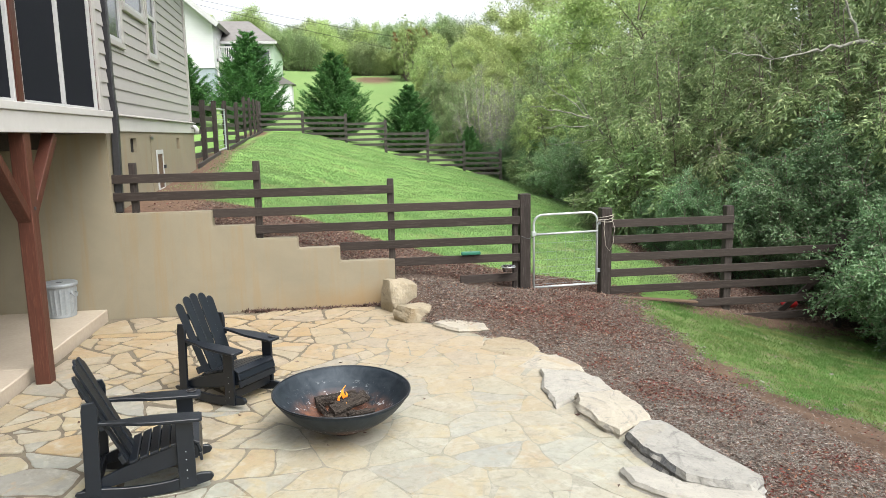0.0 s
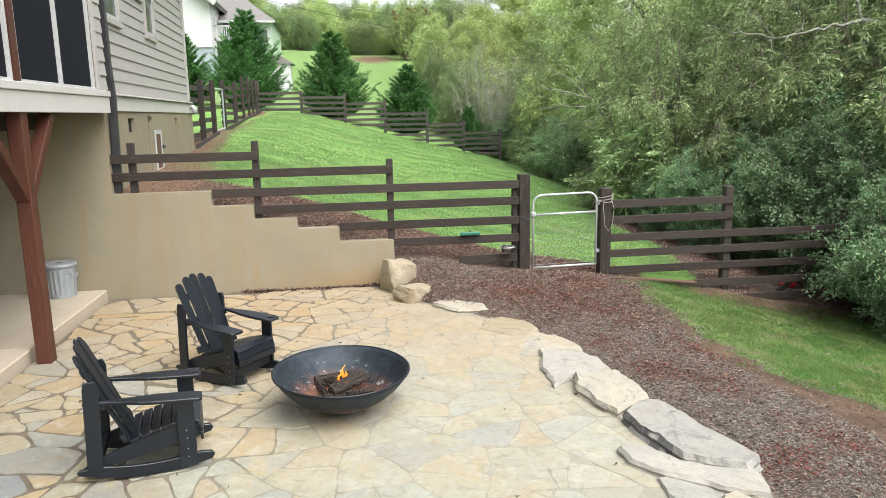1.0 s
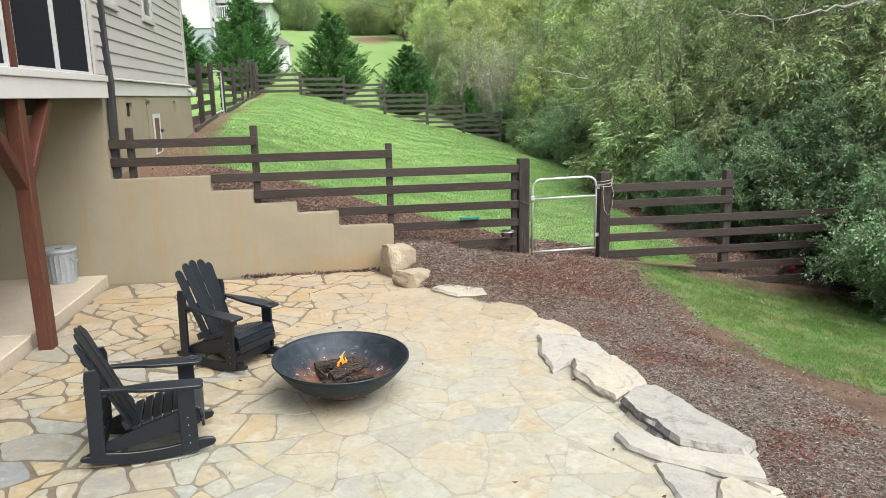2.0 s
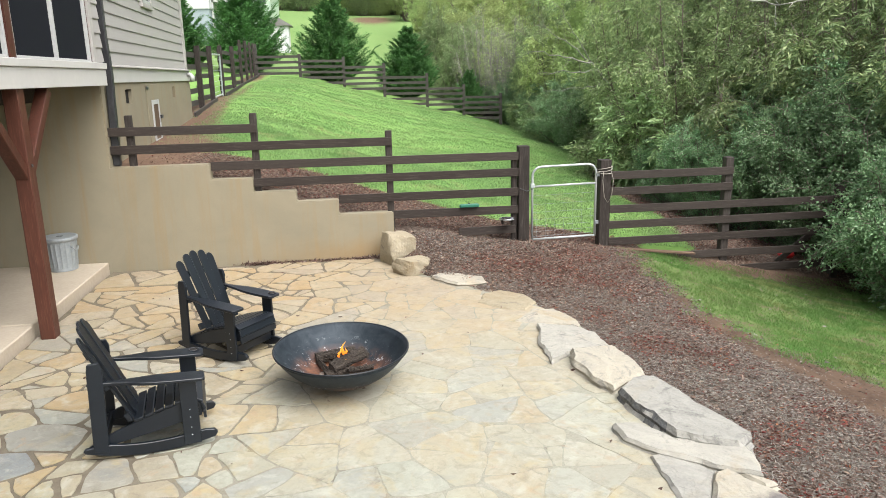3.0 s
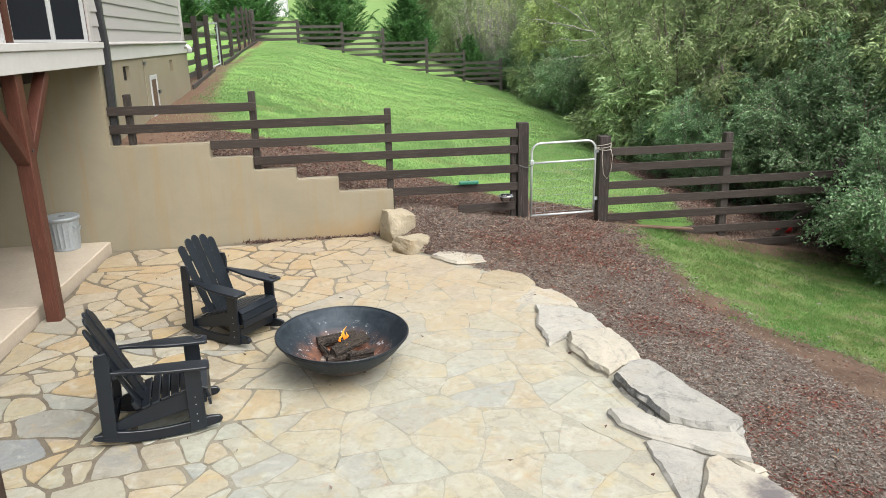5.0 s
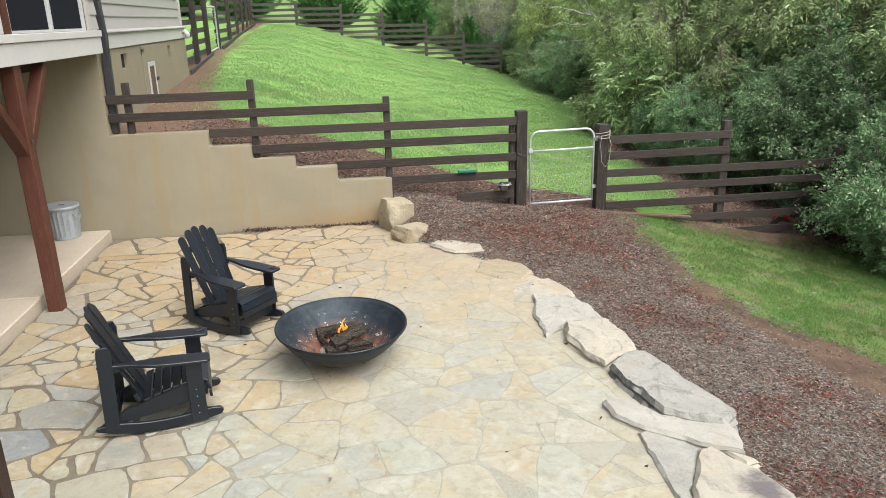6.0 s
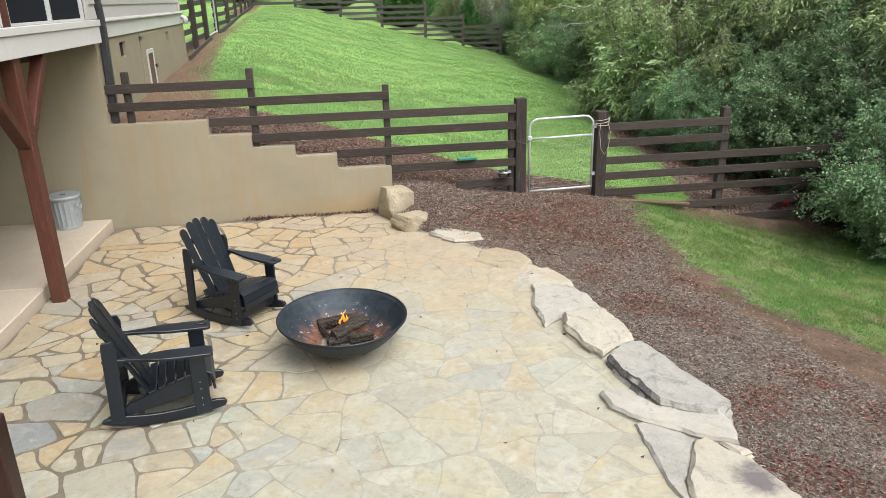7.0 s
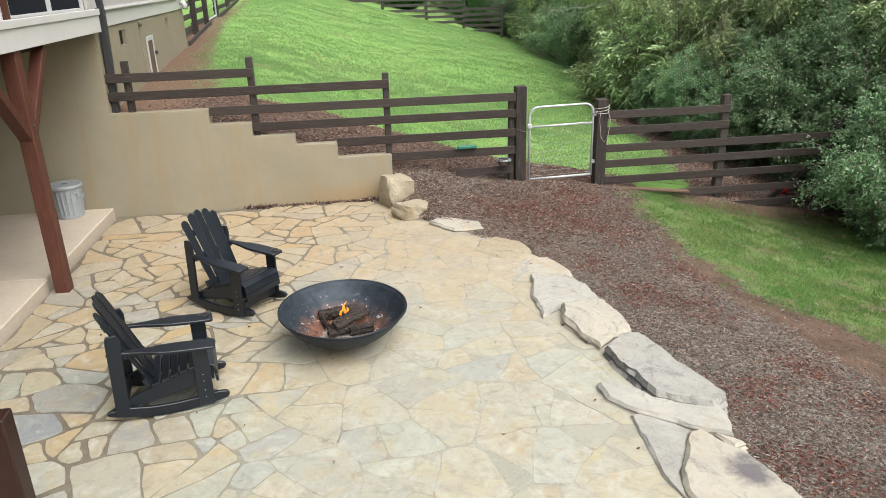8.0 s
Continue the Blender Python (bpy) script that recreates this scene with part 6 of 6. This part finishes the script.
bm_t = lathe([(0.03, 0.0), (0.11, 0.02), (0.13, 0.06), (0.11, 0.10), (0.03, 0.12)], 20)
tagged(part("toy_ball", bm_t, MAT["red_plastic"], smooth=True), "flattened red toy ball lying on the leaf litter", "toy").location = ground_at(7.17, 9.9, 0.0)


# timber rail post at the stair below the viewpoint
rp = thing("stair_post", "dark red-brown timber newel post beside the terrace steps", "post", (-1.755, 3.04, 0), 4)
part("shaft", boxed((-0.07, -0.07, 0.0), (0.07, 0.07, 0.83), 0.008), MAT["dark_red"], rp)
part("rail", beam((-0.07, 0.0, 0.78), (-0.95, -0.1, 0.78), 0.09, 0.05, 0.006), MAT["dark_red"], rp)
part("lower_rail", beam((-0.07, 0.0, 0.40), (-0.95, -0.1, 0.40), 0.05, 0.09, 0.006), MAT["dark_red"], rp)
part("end_post", boxed((-1.08, -0.17, 0.0), (-0.94, -0.03, 0.86), 0.008), MAT["dark_red"], rp)


# ---------------------------------------------------------------- loose cover: chips, leaves, blades
def scatter(rng, n, x0, x1, y0, y1, keep):
    x, y = rng.uniform(x0, x1, n), rng.uniform(y0, y1, n)
    ok = rng.uniform(size=n) < keep(x, y)
    return x[ok], y[ok]


def in_bed(x, y):
    open_ground = (x > terrace_edge(np.clip(y, -4, 9.4)) - 0.02) | (y > 9.5)
    return bed(x, y) * open_ground * np.clip(1 - 1.08 * bare(x, y), 0.09, 1) * ((x > 0.88) | (y > 9.6) | (y < 9.3))


def build_cover():
    rng = np.random.default_rng(77)
    # drifts of fresh red bark and leaves, as (x, y, reach)
    drifts = ((3.48, 7.7, 0.5), (3.12, 5.75, 0.35), (3.9, 6.55, 0.4), (3.05, 3.82, 0.24), (3.3, 3.95, 0.22), (3.93, 4.26, 0.3), (2.95, 3.1, 0.2), (3.2, 2.85, 0.35), (4.15, 3.7, 0.3), (2.76, 8.0, 0.45), (2.2, 8.4, 0.5), (3.4, 8.8, 0.5), (3.6, 5.3, 0.25), (2.9, 6.6, 0.25))

    def red(x, y):
        r = sum(np.exp(-((x - a) ** 2 + (y - b) ** 2) / c ** 2) for a, b, c in drifts)
        return np.clip(r * (0.55 + 0.75 * smooth01(wavy(x, y, 6.0, 2.0) + 0.6 * wavy(x, y, 15.0, 1.0), -0.4, 0.6)) + 0.35 * smooth01(wavy(x, y, 4.1, 0.4) + wavy(x, y, 11.0, 3.0), 0.5, 1.2) + 0.3 * (y > 9.5), 0, 1)
    for name, mat, n, sizes, label, keep in (
            ("bark_mulch", "chips", 270000, (0.036, 0.0070), "reddish-brown shredded bark mulch", lambda x, y: in_bed(x, y) * (0.24 + 0.18 * smooth01(y, 6.5, 8.5) + 0.58 * red(x, y))),
            ("bark_mulch", "grey_chips", 290000, (0.036, 0.0062), "greyed shredded bark mulch", lambda x, y: in_bed(x, y) * np.clip(0.95 - 0.65 * red(x, y) + 0.25 * wavy(x, y, 1.3, 5.0) + 0.3 * smooth01(5.0 - y, 0, 2) - 0.35 * smooth01(y, 6.8, 8.6) - 0.4 * (y > 9.5), 0.05, 1)),
            ("bark_mulch", "tan_chips", 60000, (0.052, 0.013), "larger tan bark chips", lambda x, y: in_bed(x, y) * (0.12 + 0.88 * smooth01(y, 6.2, 8.4))),
            ("fallen_leaves", "red_leaves", 60000, (0.040, 0.013), "fallen reddish leaves on the mulch", lambda x, y: in_bed(x, y) * (0.03 + 0.75 * red(x, y) ** 1.5))):
        x, y = scatter(rng, n, 0.6, 6.5, 1.2, 9.45, keep)
        x2, y2 = scatter(rng, n // 3, -2.6, 4.6, 9.6, 12.0, keep)
        x3, y3 = scatter(rng, n // 4, 5.0, 9.5, 9.5, 17.0, keep)
        x, y = np.concatenate([x, x2, x3]), np.concatenate([y, y2, y3])
        p = np.stack([x, y, height(x, y) + rng.uniform(0.002, 0.016, len(x))], 1)
        d = rng.normal(size=p.shape)
        d[:, 2] *= 0.22
        tagged(part(name, leaf_mesh(name, p, d, sizes[0], sizes[1], 0.35, 5, 0.7), MAT[mat]), label, "mulch", kind="stuff")
    def green(x, y):
        thin = (1 - bed(x, y)) ** 2 * (0.45 + 0.55 * smooth01(wavy(x, y, 2.6, 1.0) + wavy(x, y, 7.0, 4.0), -0.9, 0.3))
        front = smooth01(x - lawn_edge(y) + 0.22 * wavy(x, y, 5.0, 1.0) + 0.12 * wavy(x, y, 14.0, 3.0), -0.30, 0.45)
        front = front * (0.25 + 0.75 * smooth01(wavy(x, y, 3.7, 2.0) + wavy(x, y, 9.0, 1.0) + 0.7 * wavy(x, y, 21.0, 5.0), -1.0, 0.5))
        return np.where(y < 9.4, front * (1 - 0.6 * bare(x, y)), thin * (1 - 0.9 * bare(x, y)))
    for k, (n, x0, x1, y0, y1, size) in enumerate(((260000, 3.9, 9.5, 3.0, 9.5, (0.036, 0.0065)), (330000, -2.8, 7.2, 9.7, 20.0, (0.036, 0.010)), (280000, -3.3, 10.5, 13.0, 39.0, (0.034, 0.015)))):
        # the two sorts of blades run into each other up the slope
        part_in = (lambda x, y: green(x, y) * (1 - smooth01(y, 14, 20))) if k == 1 else (lambda x, y: green(x, y) * smooth01(y, 13, 19)) if k == 2 else green
        x, y = scatter(rng, n, x0, x1, y0, y1, part_in)
        p = np.stack([x, y, height(x, y) - 0.004], 1)
        d = rng.normal(size=p.shape) * 0.45
        d[:, 2] = 0.75
        tagged(part("grass", leaf_mesh("grass", p, d, size[0], size[1], 0.3, 9 + k), MAT["lush" if k == 0 else "grass"]), "short mown green grass", "grass", kind="stuff")
    # litter against the foot of the wall
    x = np.concatenate([rng.normal(-1.0, 0.12, 250), rng.uniform(-1.15, 0.62, 450), rng.normal(0.45, 0.1, 200)])
    y = 9.35 - np.abs(rng.normal(size=900)) * 0.03
    p = np.stack([x, y, 0.004 + rng.uniform(0, 0.012, 900)], 1)
    d = rng.normal(size=p.shape)
    d[:, 2] *= 0.5
    tagged(part("leaf_litter", leaf_mesh("leaf_litter", p, d, 0.05, 0.018, 0.3, 4), MAT["chips"]), "brown leaf litter along the wall foot", "litter", kind="stuff")
    # single leaves on the flags
    x, y = rng.uniform(-2.6, 2.2, 48), rng.uniform(2.0, 8.8, 48)
    p = np.stack([x, y, np.full(48, 0.010)], 1)
    d = rng.normal(size=p.shape)
    d[:, 2] *= 0.12
    tagged(part("fallen_leaves", leaf_mesh("fallen_leaves", p, d, 0.045, 0.020, 0.3, 3), MAT["chips"]), "few dry brown leaves on the flagstones", "leaves", kind="stuff")

    # pale leaves on the near lawn and the soil
    x, y = rng.uniform(4.2, 8.0, 60), rng.uniform(3.2, 9.0, 60)
    p = np.stack([x, y, height(x, y) + 0.035], 1)
    d = rng.normal(size=p.shape)
    d[:, 2] *= 0.15
    tagged(part("fallen_leaves", leaf_mesh("fallen_leaves", p, d, 0.05, 0.022, 0.3, 6, 1.0), MAT["grey_chips"]), "few dry pale leaves on the lawn", "leaves", kind="stuff")


build_cover()


# ---------------------------------------------------------------- terrace of flagstones
def clip(poly, n, c):
    """Cuts a polygon by the half plane n . p <= c."""
    out = []
    for i in range(len(poly)):
        a, b = poly[i], poly[(i + 1) % len(poly)]
        da, db = n[0] * a[0] + n[1] * a[1] - c, n[0] * b[0] + n[1] * b[1] - c
        if da <= 0:
            out.append(a)
        if da * db < 0:
            t = da / (da - db)
            out.append((a[0] + (b[0] - a[0]) * t, a[1] + (b[1] - a[1]) * t))
    return out


def warped(p):
    """Bends the straight breaks between the stones, alike on both sides of a joint."""
    v = Vector((p[0], p[1], 0.0))
    a, b, c = noise.noise_vector(v * 1.9), noise.noise_vector(v * 5.3 + Vector((7, 3, 0))), noise.noise_vector(v * 16.0 + Vector((2, 9, 0)))
    x, y = p[0] + a.x * 0.075 + b.x * 0.030 + c.x * 0.009, p[1] + a.y * 0.075 + b.y * 0.030 + c.y * 0.009
    return np.array((max(x, -2.935), min(y, 9.345)))


def build_terrace():
    rng = np.random.default_rng(42)
    ys = np.linspace(-3.0, 9.34, 60)
    bm = bmesh.new()
    outline = [(-2.94, 9.352), (-2.94, -3.0)] + [(float(terrace_edge(y)) + 0.03, float(y)) for y in ys]
    vs = [bm.verts.new((x, y, -0.0075)) for x, y in outline]
    bm.faces.new(vs)
    r = bmesh.ops.extrude_face_region(bm, geom=list(bm.faces))
    bmesh.ops.translate(bm, vec=(0, 0, -0.2), verts=[v for v in r["geom"] if isinstance(v, bmesh.types.BMVert)])
    bmesh.ops.recalc_face_normals(bm, faces=bm.faces)
    terrace = tagged(part("pavement", bm, MAT["mortar"]), "irregular cream and ochre flagstone terrace with sandy joints", "terrace", kind="structure")

    def area(p):
        return abs(sum(a[0] * b[1] - b[0] * a[1] for a, b in zip(p, p[1:] + p[:1]))) / 2

    def goal(x, y):
        """How large the stones are thereabouts."""
        big = 0.21 if (x > -0.7 and y < 6.3) else 0.15
        return (0.5 if y < 1.0 else big) * rng.choice((0.45, 0.8, 1.1, 1.7))

    def halves(p):
        """Breaks a stone across its length, not quite square."""
        pts = np.array(p)
        c = pts.mean(0)
        u, s, vt = np.linalg.svd(pts - c)
        turn = rng.normal() * 0.42
        n = vt[0] @ np.array([[math.cos(turn), math.sin(turn)], [-math.sin(turn), math.cos(turn)]])
        at = c + (pts[rng.integers(0, len(pts))] - c) * rng.uniform(0, 0.35)
        k = float(n @ at)
        return clip(p, n, k), clip(p, -n, -k)
    # coarse cells first, then broken into angular stones
    seeds = []
    for _ in range(6000):
        x, y = rng.uniform(-2.9, 2.5), rng.uniform(-2.9, 9.3)
        if x < float(terrace_edge(y)) - 0.1 and all((x - a) ** 2 + ((y - b) * 1.1) ** 2 > 0.75 ** 2 for a, b in seeds):
            seeds.append((x, y))
    ghosts = []
    for y in np.arange(-3.3, 9.4, 0.3):
        ghosts += [(-3.55, y), (float(terrace_edge(np.clip(y, -4, 9.4))) + 0.3, y)]
    ghosts += [(x, 9.62) for x in np.arange(-3.2, 1.2, 0.3)] + [(x, -3.2) for x in np.arange(-3.2, 2.6, 0.4)]
    every = np.array(seeds + ghosts)
    cells = []
    for x, y in seeds:
        poly = [(x - 1.6, y - 1.6), (x + 1.6, y - 1.6), (x + 1.6, y + 1.6), (x - 1.6, y + 1.6)]
        for j in np.argsort(((every - (x, y)) ** 2).sum(1))[1:26]:
            n = every[j] - (x, y)
            dist = math.hypot(*n)
            n = n / dist
            poly = clip(poly, n, n[0] * x + n[1] * y + dist / 2)
        poly = clip(clip(poly, (-1.0, 0.0), 2.935), (0.0, 1.0), 9.345)
        stack = [poly]
        while stack:
            p = stack.pop()
            if len(p) < 3 or area(p) < 0.004:
                continue
            c = np.array(p).mean(0)
            if area(p) > goal(*c):
                stack += halves(p)
            else:
                cells.append(p)
    # the stones before the seats and round the fire are single; small and outlying ones are one sheet
    order = sorted(range(len(cells)), key=lambda i: (np.array(cells[i]).mean(0)[1] < 2.3, -area(cells[i])))
    single = set(order[:300])
    rest = bmesh.new()
    for number, cell in enumerate(cells):
        x, y = np.array(cell).mean(0)
        tight = float(smooth01(x + 0.30 * (5.8 - y), -1.2, 0.5))
        gap = 0.0125 * (1 - tight) + 0.0036 * tight
        poly = cell
        turned = sum(a[0] * b[1] - b[0] * a[1] for a, b in zip(cell, cell[1:] + cell[:1]))
        for a, b in zip(cell, cell[1:] + cell[:1]):
            e = np.array(b) - a
            ln = np.linalg.norm(e)
            if ln < 1e-4 or len(poly) < 3:
                continue
            n = np.array([e[1], -e[0]]) / ln * (1 if turned > 0 else -1)
            poly = clip(poly, n, float(n @ np.array(a)) - gap * rng.choice((0.3, 0.6, 0.9, 1.2, 2.0)))
        if len(poly) < 3 or area(poly) < 0.004:
            continue
        ring = []
        for k in range(len(poly)):
            a, b = np.array(poly[k]), np.array(poly[(k + 1) % len(poly)])
            long = np.linalg.norm(b - a)
            m = max(1, min(9, int(long / 0.055)))
            for s in range(m):
                ring.append(warped(a + (b - a) * s / m) + rng.normal(size=2) * min(0.006, 0.002 + gap * 0.3) * (s > 0))
        ring = np.array(ring)
        mid = ring.mean(0)
        for _ in range(2):
            ring = ring * 0.8 + (np.roll(ring, 1, 0) + np.roll(ring, -1, 0)) * 0.1
        top = rng.uniform(-0.003, 0.003) * (1 - 0.6 * tight) - 0.0056 * tight
        tx, ty = rng.normal(size=2) * 0.005
        own = number in single
        bm = bmesh.new() if own else rest
        dx, dy = (mid[0], mid[1]) if own else (0.0, 0.0)
        loops = []
        for s, z in ((0.0, -0.018), (0.0, top - 0.003 + 0.0022 * tight), (0.005 - 0.0035 * tight, top)):
            shift = ring - mid
            ln = np.linalg.norm(shift, axis=1, keepdims=True)
            pr = mid + shift * np.maximum(1 - s / np.maximum(ln, 0.03), 0.3)
            loops.append([bm.verts.new((p[0] - dx, p[1] - dy, z + (tx * (p[0] - mid[0]) + ty * (p[1] - mid[1])) * (z > -0.015))) for p in pr])
        for a, b in zip(loops, loops[1:]):
            for k in range(len(a)):
                j = (k + 1) % len(a)
                bm.faces.new((a[k], a[j], b[j], b[k]))
        bm.faces.new(loops[-1])
        if own:
            part("flagstone", bm, MAT["stone"], terrace).location = (mid[0], mid[1], 0)
    tagged(part("flagstones", rest, MAT["stone_rest"], terrace), "small and outlying flagstones", kind="stuff")


build_terrace()
